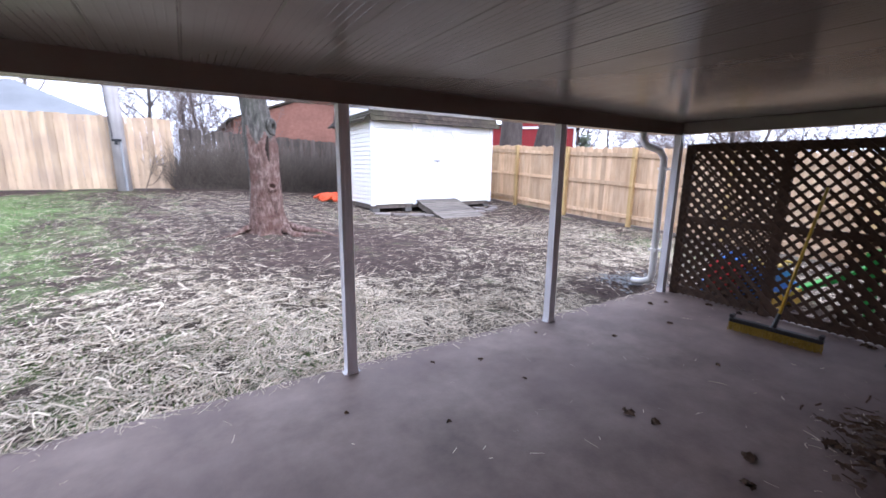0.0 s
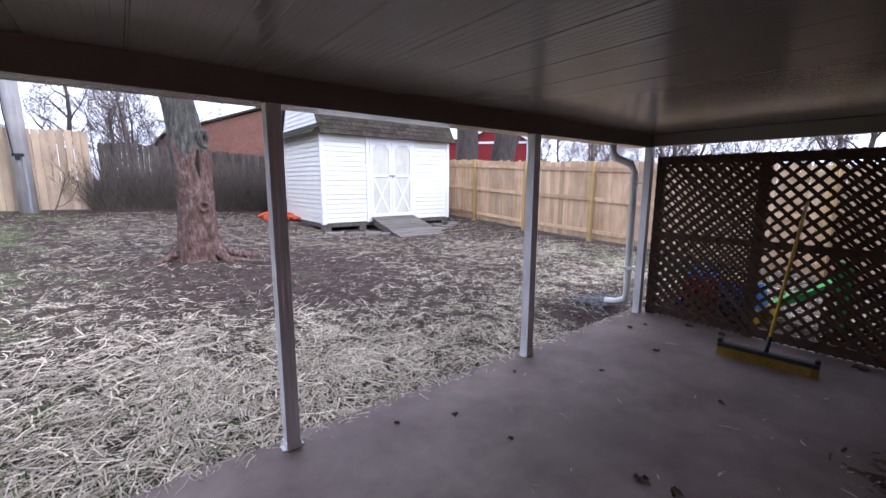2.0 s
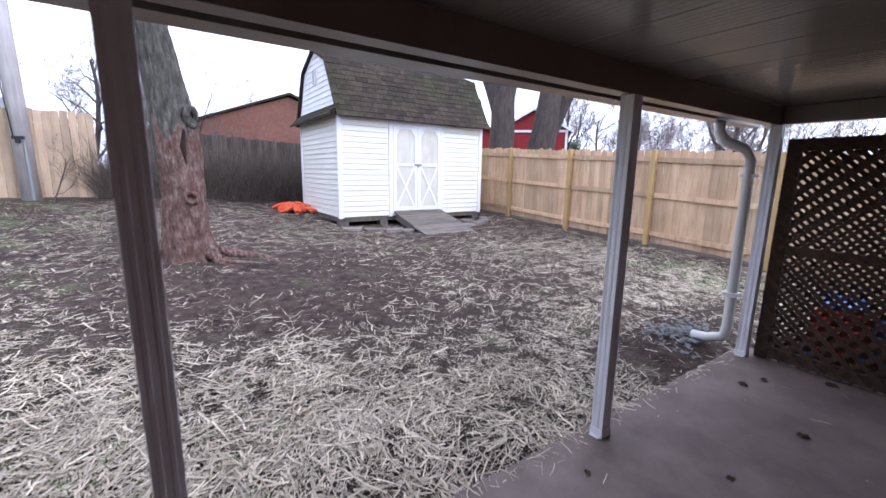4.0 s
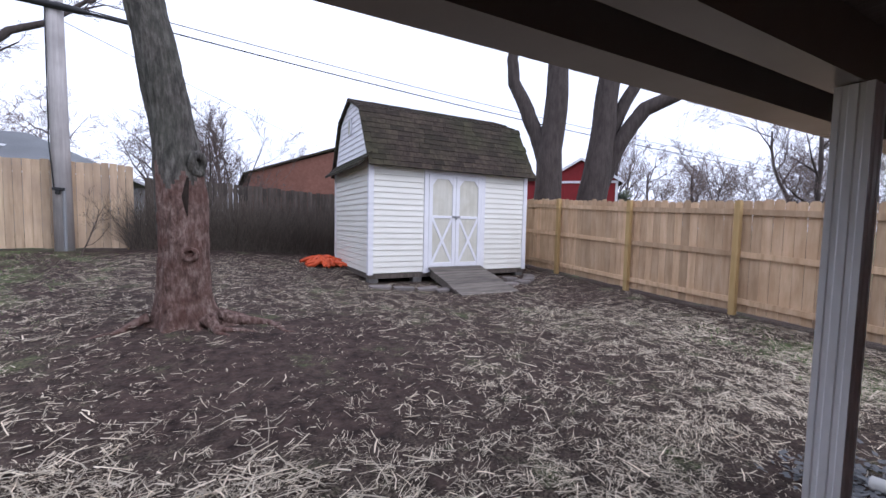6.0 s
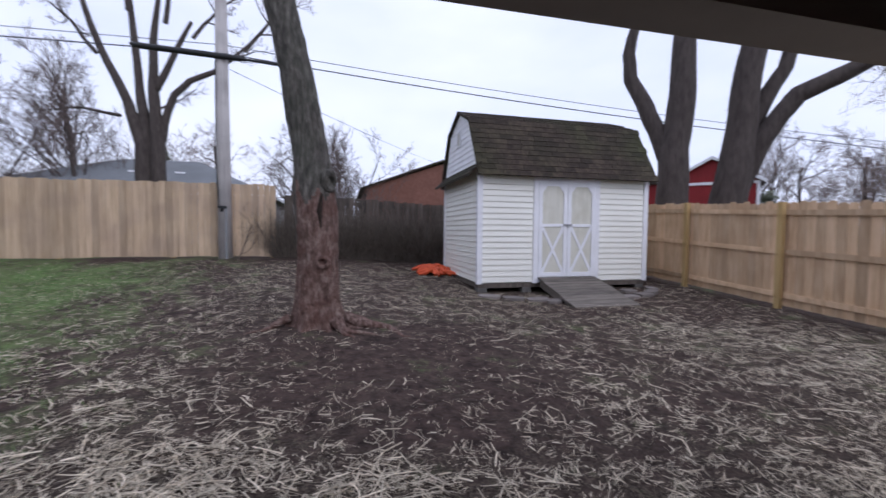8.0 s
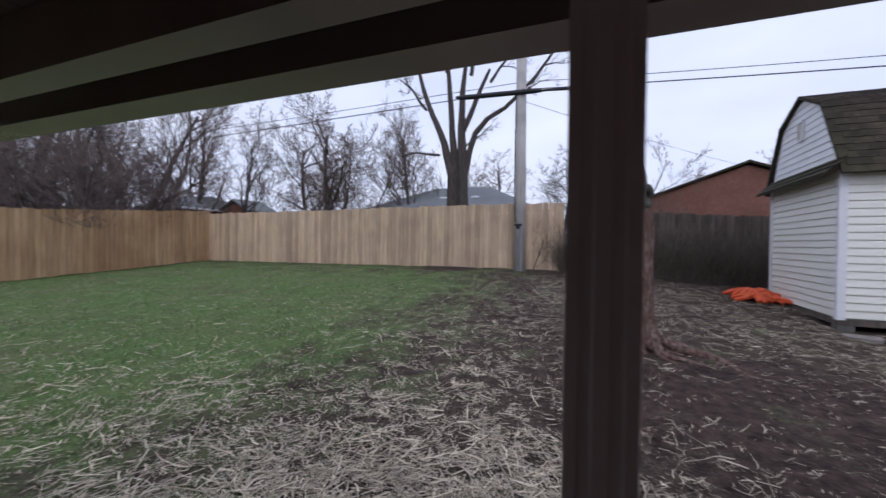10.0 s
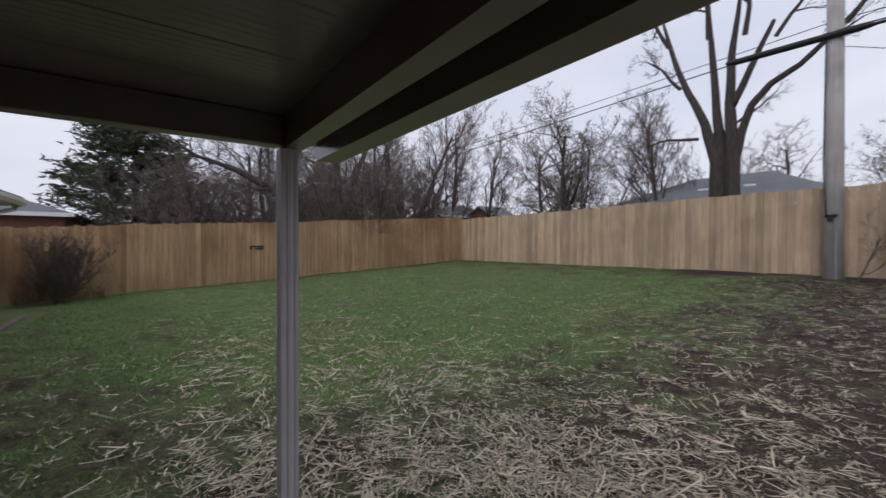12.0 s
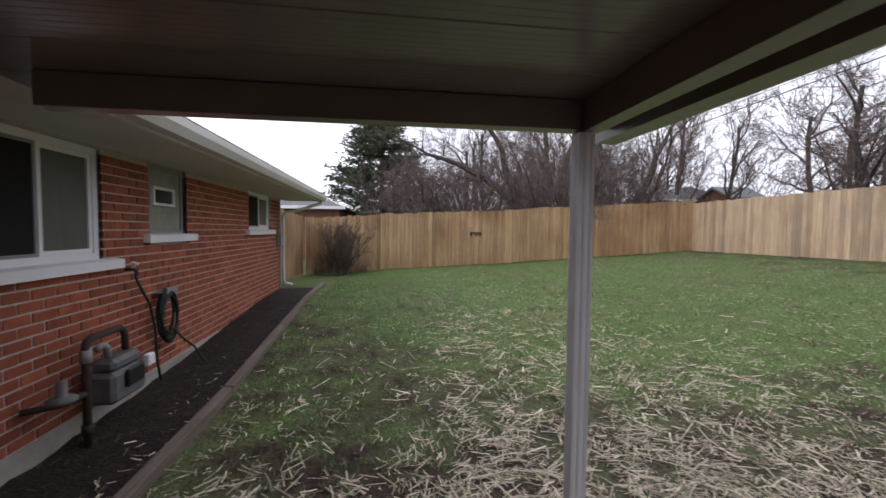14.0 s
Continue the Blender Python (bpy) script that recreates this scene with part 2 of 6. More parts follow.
# distance haze mixed into the brick colour; the clay pot shares this tone
FARBRICK = material("haze_dulled_brick", [(0.17, 0.075, 0.055), (0.24, 0.115, 0.085)], 0.9, scale=5, bump=0.2, blotch=0.3, blotch_scale=0.8)
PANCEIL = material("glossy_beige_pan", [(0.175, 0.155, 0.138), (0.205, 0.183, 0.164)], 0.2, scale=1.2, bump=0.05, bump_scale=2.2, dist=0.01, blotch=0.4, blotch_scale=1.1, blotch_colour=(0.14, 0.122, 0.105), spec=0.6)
# cedar for the west side: shade put into a darker tone, plus stain blotches
CEDAR_W = material("shaded_stained_cedar", [(0.27, 0.165, 0.085), (0.37, 0.24, 0.13), (0.45, 0.31, 0.18)], 0.8, scale=3.5, stretch=(3.5, 3.5, 0.3), bump=0.2, bump_scale=9, each=0.2, dist=0.004,
                   blotch=0.75, blotch_scale=0.7, blotch_colour=(0.20, 0.105, 0.05))
# grey cover with the dimness of the patio corner put into its colour
VINYL_D = material("dimmed_grey_vinyl_cover", [(0.040, 0.041, 0.043), (0.070, 0.071, 0.074)], 0.6, scale=5, bump=0.1, blotch=0.4, blotch_scale=4, blotch_colour=(0.03, 0.027, 0.025))
METER = material("dark_grey_cast_meter", [(0.095, 0.10, 0.105), (0.17, 0.175, 0.18)], 0.55, scale=9, bump=0.08, blotch=0.3, blotch_scale=8, blotch_colour=(0.07, 0.06, 0.055))

# ---- helpers for meshes ----
def part(name, bm, mat, parent=None, label="", smooth=False):
    me = bpy.data.meshes.new(name)
    bm.to_mesh(me)
    bm.free()
    me.materials.append(mat)
    if smooth:
        me.polygons.foreach_set("use_smooth", [True] * len(me.polygons))
    ob = new(name, me)
    ob.parent = parent
    return tagged(ob, label)


def piece(name, mesh, mat, parent, m):
    ob = new(name, mesh)
    if not mesh.materials:
        mesh.materials.append(mat)
    ob.parent = parent
    ob.matrix_basis = m
    return ob


def thing(name, label, category, m=None, group="", kind=""):
    ob = new(name)
    if m:
        ob.matrix_basis = m
    return tagged(ob, label, category, group, kind)


def box(bm, x0, x1, y0, y1, z0, z1, bevel=0.0):
    vs = bmesh.ops.create_cube(bm, size=1)["verts"]
    for v in vs:
        v.co = Vector((x0 + (v.co.x + 0.5) * (x1 - x0), y0 + (v.co.y + 0.5) * (y1 - y0), z0 + (v.co.z + 0.5) * (z1 - z0)))
    if bevel:
        es = list({e for v in vs for e in v.link_edges})
        bmesh.ops.bevel(bm, geom=es, offset=bevel, segments=1, affect="EDGES")
    return bm


def boxes(*rows, bevel=0.0):
    bm = bmesh.new()
    for r in rows:
        box(bm, *r, bevel=bevel)
    return bm


def box_mesh(name, *row, bevel=0.0):
    bm = boxes(row, bevel=bevel)
    me = bpy.data.meshes.new(name)
    bm.to_mesh(me)
    bm.free()
    return me


def prism(bm, outline, axis, a, b):
    """Extrude a 2D outline along an axis from a to b."""
    def at(p, q, s):
        return {"x": (s, p, q), "y": (p, s, q), "z": (p, q, s)}[axis]
    lo = [bm.verts.new(at(p, q, a)) for p, q in outline]
    hi = [bm.verts.new(at(p, q, b)) for p, q in outline]
    bm.faces.new(lo)
    bm.faces.new(hi[::-1])
    for i in range(len(outline)):
        j = (i + 1) % len(outline)
        bm.faces.new((lo[i], hi[i], hi[j], lo[j]))
    bmesh.ops.recalc_face_normals(bm, faces=bm.faces)
    return bm


def tube(bm, points, radii, sides=8, cap=True):
    """A tapered tube through points."""
    pts = [Vector(p) for p in points]
    rings = []
    side = None
    for i, p in enumerate(pts):
        d = (pts[min(i + 1, len(pts) - 1)] - pts[max(i - 1, 0)]).normalized()
        if side is None:
            side = d.orthogonal().normalized()
        side = (side - d * side.dot(d)).normalized()
        up = d.cross(side)
        r = radii[i] if hasattr(radii, "__len__") else radii
        rings.append([bm.verts.new(p + (side * math.cos(a) + up * math.sin(a)) * r) for a in [2 * math.pi * k / sides for k in range(sides)]])
    for a, b in zip(rings, rings[1:]):
        for k in range(sides):
            j = (k + 1) % sides
            bm.faces.new((a[k], a[j], b[j], b[k]))
    if cap:
        bm.faces.new(rings[0][::-1])
        bm.faces.new(rings[-1])
    return bm


# ---- the lie of the ground ----
GX, GY = (-14, -8, -2.5, 0.5, 5, 9), (-0.6, 2.8, 5.5, 8, 10, 13.6)
GZ = ((-0.10, 0.14, -0.14, -0.10, -0.10, -0.10),
      (0.10, 0.04, -0.10, -0.05, -0.04, 0.0),
      (0.22, 0.16, 0.06, 0.13, 0.11, 0.14),
      (0.38, 0.33, 0.30, 0.38, 0.22, 0.24),
      (0.50, 0.47, 0.48, 0.52, 0.30, 0.36),
      (0.72, 0.76, 0.82, 0.80, 0.58, 0.55))


def spot(v, marks):
    v = min(max(v, marks[0]), marks[-1])
    i = max(k for k in range(len(marks) - 1) if marks[k] <= v)
    return i, (v - marks[i]) / (marks[i + 1] - marks[i])


def ground_z(x, y):
    i, u = spot(x, GX)
    j, v = spot(y, GY)
    u, v = (u + u * u * (3 - 2 * u)) / 2, (v + v * v * (3 - 2 * v)) / 2
    a = GZ[j][i] * (1 - u) + GZ[j][i + 1] * u
    b = GZ[j + 1][i] * (1 - u) + GZ[j + 1][i + 1] * u
    rough = 0.018 * noise.noise((x * 1.3, y * 1.3, 0)) + 0.010 * noise.noise((x * 4, y * 4, 3))
    near = max(0.0, min(1.0, (y - 2.75) / 0.5)) if -1.6 < x < 5.3 else 1.0
    return a * (1 - v) + b * v + rough * near


WALL_Y, SLAB_X0, SLAB_X1, SLAB_Y1 = -0.5, -1.32, 5.2, 2.78
FENCE_E, FENCE_N, FENCE_W = 8.84, 13.65, -13.81

# ---- ground: one sheet to the horizon ----
def ground():
    xs = sorted({-600.0, -200, -80, -40, -25, -18, *[round(-15 + 0.25 * i, 3) for i in range(109)], 14, 18, 25, 40, 80, 200, 600})
    ys = sorted({-600.0, -200, -80, -40, -15, -6, *[round(-2 + 0.25 * i, 3) for i in range(69)], 18, 22, 30, 45, 80, 200, 600})
    verts = [(x, y, ground_z(x, y)) for y in ys for x in xs]
    w = len(xs)
    faces = [(j * w + i, j * w + i + 1, (j + 1) * w + i + 1, (j + 1) * w + i) for j in range(len(ys) - 1) for i in range(w - 1)]
    me = bpy.data.meshes.new("ground")
    me.from_pydata(verts, [], faces)
    me.polygons.foreach_set("use_smooth", [True] * len(faces))
    m = bpy.data.materials.new("lawn_soil")
    m.use_nodes = True
    n, l = m.node_tree.nodes, m.node_tree.links
    b = n["Principled BSDF"]
    b.inputs["Roughness"].default_value, b.inputs["Specular IOR Level"].default_value = 0.95, 0.2
    tc = n.new("ShaderNodeTexCoord")

    def noisy(scale, detail, lo, hi, c0, c1):
        nz, rp = n.new("ShaderNodeTexNoise"), n.new("ShaderNodeValToRGB")
        nz.inputs["Scale"].default_value, nz.inputs["Detail"].default_value, nz.inputs["Roughness"].default_value = scale, detail, 0.7
        l.new(tc.outputs["Object"], nz.inputs["Vector"])
        l.new(nz.outputs["Fac"], rp.inputs[0])
        rp.color_ramp.elements[0].position, rp.color_ramp.elements[1].position = lo, hi
        rp.color_ramp.elements[0].color, rp.color_ramp.elements[1].color = (*c0, 1), (*c1, 1)
        return rp.outputs[0]

    def mix(f, a, c):
        mx = n.new("ShaderNodeMix")
        mx.data_type = "RGBA"
        l.new(f, mx.inputs[0])
        l.new(a, mx.inputs[6])
        l.new(c, mx.inputs[7])
        return mx.outputs[2]

    soil = noisy(9, 8, 0.35, 0.7, (0.018, 0.0115, 0.0095), (0.098, 0.066, 0.055))
    straw = noisy(48, 9, 0.44, 0.68, (0.014, 0.010, 0.008), (0.27, 0.222, 0.165))
    turf = noisy(34, 9, 0.36, 0.66, (0.018, 0.046, 0.012), (0.205, 0.300, 0.098))
    olive = noisy(40, 9, 0.36, 0.66, (0.050, 0.048, 0.024), (0.26, 0.245, 0.13))
    turf = mix(noisy(0.75, 5, 0.42, 0.66, (0, 0, 0), (0.68, 0.68, 0.68)), turf, olive)
    cover = n.new("ShaderNodeAttribute")
    cover.attribute_name = "cover"
    sep = n.new("ShaderNodeSeparateColor")
    l.new(cover.outputs["Color"], sep.inputs[0])
    ragged = noisy(1.7, 6, 0.3, 0.7, (0, 0, 0), (1, 1, 1))

    def edge(f, k, start=0.55):
        a, c = n.new("ShaderNodeMath"), n.new("ShaderNodeMapRange")
        a.operation = "ADD"
        l.new(f, a.inputs[0])
        l.new(ragged, a.inputs[1])
        l.new(a.outputs[0], c.inputs["Value"])
        c.inputs["From Min"].default_value, c.inputs["From Max"].default_value, c.inputs["To Max"].default_value = start, 1.35, k
        return c.outputs[0]

    col = mix(edge(sep.outputs[0], 0.8), soil, straw)
    col = mix(edge(sep.outputs[1], 0.9, 0.70), col, turf)
    l.new(col, b.inputs["Base Color"])
    nz, bp = n.new("ShaderNodeTexNoise"), n.new("ShaderNodeBump")
    nz.inputs["Scale"].default_value, nz.inputs["Detail"].default_value = 24, 8
    l.new(tc.outputs["Object"], nz.inputs["Vector"])
    l.new(nz.outputs["Fac"], bp.inputs["Height"])
    bp.inputs["Strength"].default_value, bp.inputs["Distance"].default_value = 0.9, 0.03
    l.new(bp.outputs[0], b.inputs["Normal"])
    me.materials.append(m)
    ca = me.color_attributes.new("cover", "FLOAT_COLOR", "POINT")
    for i, (x, y, z) in enumerate(verts):
        ca.data[i].color = (straw_share(x, y), grass_share(x, y), 0, 1)
    tagged(new("ground", me), "uneven lawn of mud, flattened dead straw and patchy green grass", "ground", kind="structure")


def soft(v, a, b):
    v = max(0.0, min(1.0, (v - a) / (b - a)))
    return v * v * (3 - 2 * v)


def grass_share(x, y):
    """How green the lawn is: west and north-west, and a strip by the east fence."""
    if abs(x) > 14.5 or y > 15 or y < -1:
        return 0.55
    west = soft(-x, -0.4, 4.2) * (0.9 - 0.25 * soft(y, 10.5, 13)) * (0.32 + 0.68 * soft(y + max(0, -x - 2) * 0.8, 2.6, 5.4))
    east = 0.36 * soft(x, 6.3, 7.3) * soft(8.5 - x, 0, 0.6) * soft(y, 2.5, 3.4) * soft(6.0 - y, 0, 1.2)
    near = 0.34 * soft(2.2 - x, 0, 1.5) * soft(4.6 - y, 0, 0.8)
    bare = soft(math.hypot(x + 3.5, y - 13.4), 0.2, 1.2) if y > 12.4 else 1
    side = 0.48 * soft(-x, 1.3, 2.4) * soft(3.4 - y, 0, 1.0)
    worn = 1 - 0.2 * soft(1.3 - math.hypot((x + 7.5) * 0.6, y - 2.37), 0, 0.9)
    return max(west, east, near, side) * bare * worn


def straw_share(x, y):
    """How much dead straw lies there: thick in front of the patio, thin round the tree and the shed."""
    if abs(x) > 14.5 or y > 15 or y < -1:
        return 0.4
    s = 0.70 * soft(7.0 - y, 0, 3.4) + 0.34
    s = max(s, 0.85 * soft(2.6 - math.hypot((x - 6.6) * 0.8, y - 5.6), 0, 1.6))
    s *= 0.25 + 0.75 * soft(math.hypot(x - 1.7, (y - 6.6) * 0.9), 0.8, 2.2)
    s *= 0.35 + 0.65 * soft(math.hypot((x - 3.4) * 0.8, (y - 5.4) * 1.0), 0.6, 2.6)
    s *= 1 - 0.30 * soft(x, 4.0, 5.5)
    s *= 0.3 + 0.7 * soft(12.9 - y, 0, 1.0)
    s *= 1 - 0.75 * soft(x, 3.7, 4.3) * soft(3.9 - y, 0, 0.5) * soft(6.2 - x, 0, 0.6)
    s *= 1 - 0.6 * soft(-x, 1.2, 2.2) * soft(2.9 - y, 0, 1.2)
    return s * (1 - (0.54 + 0.16 * soft(y, 4.2, 6.4)) * soft(-x, -0.6, 4.0))


ground()

# ---- patio slab ----
bm = bmesh.new()
edge_n = 40
outline = [(SLAB_X0, WALL_Y), (SLAB_X1, WALL_Y)] + [(SLAB_X1 + (SLAB_X0 - SLAB_X1) * i / edge_n, SLAB_Y1 + 0.018 * noise.noise((i * 0.7, 0, 5))) for i in range(edge_n + 1)]
prism(bm, outline, "z", -0.25, 0.0)
tagged(part("patio_slab", bm, CONCRETE), "worn reddish-brown stained concrete patio slab", "patio", kind="structure")

# ---- patio cover ----
CEIL_Z, BEAM_Z, BEAM_Y, GUTTER_Z = 2.045, 1.90, 2.69, 1.935
cover = thing("patio_cover", "beige aluminium patio cover on slim fluted posts", "patio cover")


def pan_ceiling():
    """Aluminium pans laid along y, with shallow ribs and a seam at every pan."""
    bm = bmesh.new()
    prof, x, pan = [], -1.50, 0.305
    while x < 5.30:
        for dx, dz in ((0, 0), (0.004, 0.004), (0.010, 0.004), (0.014, 0)):
            prof.append((x + dx, dz))
        for k in range(1, 8):
            xx = x + 0.024 + k * (pan - 0.024) / 8
            prof += [(xx - 0.004, 0), (xx, 0.0009), (xx + 0.004, 0)]
        x += pan
    prof = [p for p in prof if p[0] <= 5.30] + [(5.30, 0)]
    rows = [[bm.verts.new((px, y, CEIL_Z + pz)) for px, pz in prof] for y in (0.34, 2.927)]
    for i in range(len(prof) - 1):
        bm.faces.new((rows[0][i], rows[1][i], rows[1][i + 1], rows[0][i + 1]))
    box(bm, -1.50, 5.30, 0.34, 2.927, CEIL_Z + 0.03, CEIL_Z + 0.09)
    return bm


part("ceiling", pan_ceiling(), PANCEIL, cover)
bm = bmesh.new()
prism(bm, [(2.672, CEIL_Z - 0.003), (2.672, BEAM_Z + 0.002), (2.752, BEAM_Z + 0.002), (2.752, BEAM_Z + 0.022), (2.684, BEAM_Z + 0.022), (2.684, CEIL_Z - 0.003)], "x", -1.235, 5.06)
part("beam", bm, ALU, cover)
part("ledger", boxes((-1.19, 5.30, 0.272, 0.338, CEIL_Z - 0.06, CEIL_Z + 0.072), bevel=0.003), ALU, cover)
for hx in (-1.235, 4.98):
    part("end_header", boxes((hx, hx + 0.08, 0.52, 2.669, BEAM_Z + 0.012, CEIL_Z - 0.003), bevel=0.003), ALU, cover)
for hx in (-1.50, 5.22):
    part("end_fascia", boxes((hx, hx + 0.08, 0.52, 2.928, CEIL_Z - 0.035, CEIL_Z - 0.004), bevel=0.003), ALU, cover)
bm = bmesh.new()
prism(bm, [(2.93, GUTTER_Z), (3.05, GUTTER_Z), (3.075, GUTTER_Z + 0.03), (3.075, GUTTER_Z + 0.17), (3.065, GUTTER_Z + 0.17), (3.062, GUTTER_Z + 0.035), (3.045, GUTTER_Z + 0.01),
           (2.94, GUTTER_Z + 0.01), (2.94, GUTTER_Z + 0.17), (2.93, GUTTER_Z + 0.17)], "x", -1.52, 5.32)
part("gutter", bm, ALU, cover)


def fluted_post(x):
    """A 75 mm square post with three grooves on every face."""
    h, out = 0.0375, []
    for k in range(4):
        a = k * math.pi / 2
        for u, v in ((-h, 0), (-0.024, 0), (-0.021, -0.002), (-0.011, -0.002), (-0.008, 0), (0.008, 0), (0.011, -0.002), (0.021, -0.002), (0.024, 0)):
            p, q = u, -(h + v)
            out.append((p * math.cos(a) - q * math.sin(a), p * math.sin(a) + q * math.cos(a)))
    bm = bmesh.new()
    prism(bm, out, "z", 0.004, BEAM_Z - 0.001)
    ob = part("post", bm, POST, cover)
    ob.location = (x, BEAM_Y, 0)
    plate = part("base_bracket", boxes((-0.041, 0.041, -0.041, 0.041, 0.0, 0.045), (-0.06, 0.06, -0.03, 0.03, 0.0, 0.006)), POST, ob)
    return plate


for px in (-1.18, 0.905, 2.965, 4.958):
    fluted_post(px)

# ---- downspout at the corner post ----
ds = thing("downspout", "dented white metal downspout with a curved elbow", "downspout")
bm = bmesh.new()
tube(bm, [(4.72, 3.00, 1.94), (4.72, 3.00, 1.86), (4.75, 2.96, 1.79), (4.86, 2.85, 1.73), (4.91, 2.82, 1.64), (4.94, 2.82, 0.22), (4.945, 2.84, 0.12), (4.96, 2.97, 0.06), (4.98, 3.10, 0.04)],
     [0.04, 0.04, 0.042, 0.042, 0.04, 0.04, 0.042, 0.042, 0.044], 10)
part("pipe", bm, GUTTER, ds, smooth=True)
for z in (1.5, 0.5):
    part("strap", boxes((4.885, 4.985, 2.765, 2.87, z, z + 0.03)), GUTTER, ds)

# ---- fences ----
PICKET = 0.14


def picket_mesh(w, h, t, ear=0.03):
    bm = bmesh.new()
    prism(bm, [(-w / 2, 0), (w / 2, 0), (w / 2, h - ear), (w / 2 - ear, h), (-w / 2 + ear, h), (-w / 2, h - ear)], "y", 0, t)
    me = bpy.data.meshes.new("picket")
    bm.to_mesh(me)
    bm.free()
    return me


def fence(name, label, a, b, height, mat, post_mat, posts, lift=0.05, rails=True, ear=0.03, back=0.0, wide=PICKET):
    """Pickets from a to b with their faces to the left of that way, rails and posts behind."""
    a, b = Vector((*a, 0)), Vector((*b, 0))
    d = (b - a).normalized()
    turn = math.atan2(d.y, d.x)
    base = thing(name, label, "fence", kind="structure")
    shapes = [picket_mesh(wide - 0.008, height + dh, 0.017, ear) for dh in (-0.015, 0.0, 0.018)]
    count = int((b - a).length / wide)
    for i in range(count):
        p = a + d * (wide * (i + 0.5))
        p.z = ground_z(p.x, p.y) + lift
        piece("picket", random.choice(shapes), mat, base,
              Matrix.Translation(p) @ Matrix.Rotation(turn, 4, "Z") @ Matrix.Rotation(random.uniform(-0.002, 0.002), 4, "Y") @ Matrix.Translation((0, random.uniform(-0.003, 0.003), 0)))
    nrm = Vector((-d.y, d.x, 0))
    for u, v in zip(posts, posts[1:]):
        p, q = a + d * u, a + d * v
        for k, f in enumerate((0.10, 0.52, 0.90) if rails else (0.15, 0.85)):
            bm = bmesh.new()
            z0, z1 = ground_z(p.x, p.y) + lift + f * height, ground_z(q.x, q.y) + lift + f * height
            s = nrm * -0.002
            e = nrm * -0.040
            lo = [p + s, q + s, q + e, p + e]
            vs = [bm.verts.new(c + Vector((0, 0, (z0 if c in (lo[0], lo[3]) else z1) + dz))) for dz in (-0.045, 0.045) for c in lo]
            for f4 in ((0, 1, 2, 3), (7, 6, 5, 4), (0, 4, 5, 1), (1, 5, 6, 2), (2, 6, 7, 3), (3, 7, 4, 0)):
                bm.faces.new([vs[c] for c in f4])
            bmesh.ops.recalc_face_normals(bm, faces=bm.faces)
            part("rail", bm, mat, base)
    for u in posts:
        p = a + d * u - nrm * 0.088
        bm = boxes((-0.045, 0.045, -0.045, 0.045, -0.3, height + lift + 0.0), bevel=0.004)
        ob = part("fence_post", bm, post_mat, base)
        ob.matrix_basis = Matrix.Translation((p.x, p.y, ground_z(p.x, p.y))) @ Matrix.Rotation(turn, 4, "Z")
    return base


fence("fence_east", "new pale cedar privacy fence showing its rails and posts", (FENCE_E + 0.1, 14.6), (FENCE_E + 0.1, -3.0), 1.80, CEDAR, TREATED, (0.4, 2.6, 4.8, 6.8, 8.8, 10.85, 12.9, 14.95, 17.0))
# fence_north
fence("fence_north", "weathered pale cedar board fence behind the lawn", (-0.22, FENCE_N), (FENCE_W, FENCE_N), 1.84, CEDAR_S, TREATED, (0.1, 2.4, 4.8, 7.2, 9.6, 12.0, 13.4), ear=0.004, lift=0.03)
def fence_facing(name, label, a, b, height, mat, lift=0.03):
    """A fence seen from its picket side: posts and rails stand behind."""
    length = math.dist(a, b)
    n = int(length // 2.4)
    return fence(name, label, a, b, height, mat, TREATED, [0.1 + (length - 0.2) * i / n for i in range(n + 1)], lift, ear=0.004)


fence_facing("fence_west", "stained cedar board fence with a gate, toned darker for shade", (FENCE_W, FENCE_N), (FENCE_W, -1.0), 1.93, CEDAR_W)
fence_facing("fence_south_west", "short cedar board fence beside the house", (FENCE_W + 0.1, -1.0), (-8.95, -1.0), 1.95, CEDAR_W)
fence("fence_old", "old dark grey board fence overgrown with dead brush", (8.9, 14.05), (-0.18, 14.05), 1.62, OLDWOOD, OLDWOOD, (0.1, 2.4, 4.8, 7.2, 8.9), ear=0.0, wide=0.115)
latch = thing("gate_latch", "black metal gate latch on the cedar fence", "latch")
part("plate", boxes((FENCE_W + 0.020, FENCE_W + 0.032, 4.80, 5.22, 1.35, 1.395), (FENCE_W + 0.020, FENCE_W + 0.032, 4.80, 4.86, 1.26, 1.395), bevel=0.003), BLACK, latch)
part("bolt", boxes((FENCE_W + 0.033, FENCE_W + 0.052, 4.94, 5.22, 1.285, 1.325), bevel=0.004), BLACK, latch)

# ---- house ----
COURSE, BRICK_L, JOINT = 0.078, 0.212, 0.013
HOUSE_X0, HOUSE_X1, EAVE_Y, EAVE_Z = -8.8, 7.2, 0.30, 2.12
OPENINGS = ((-3.15, -1.95, 1.20, 2.10), (-4.59, -3.82, 1.40, 2.11), (-8.04, -6.75, 1.44, 2.11))
house = thing("house", "single-storey red brick house with white soffit and grey roof", "house", kind="structure")


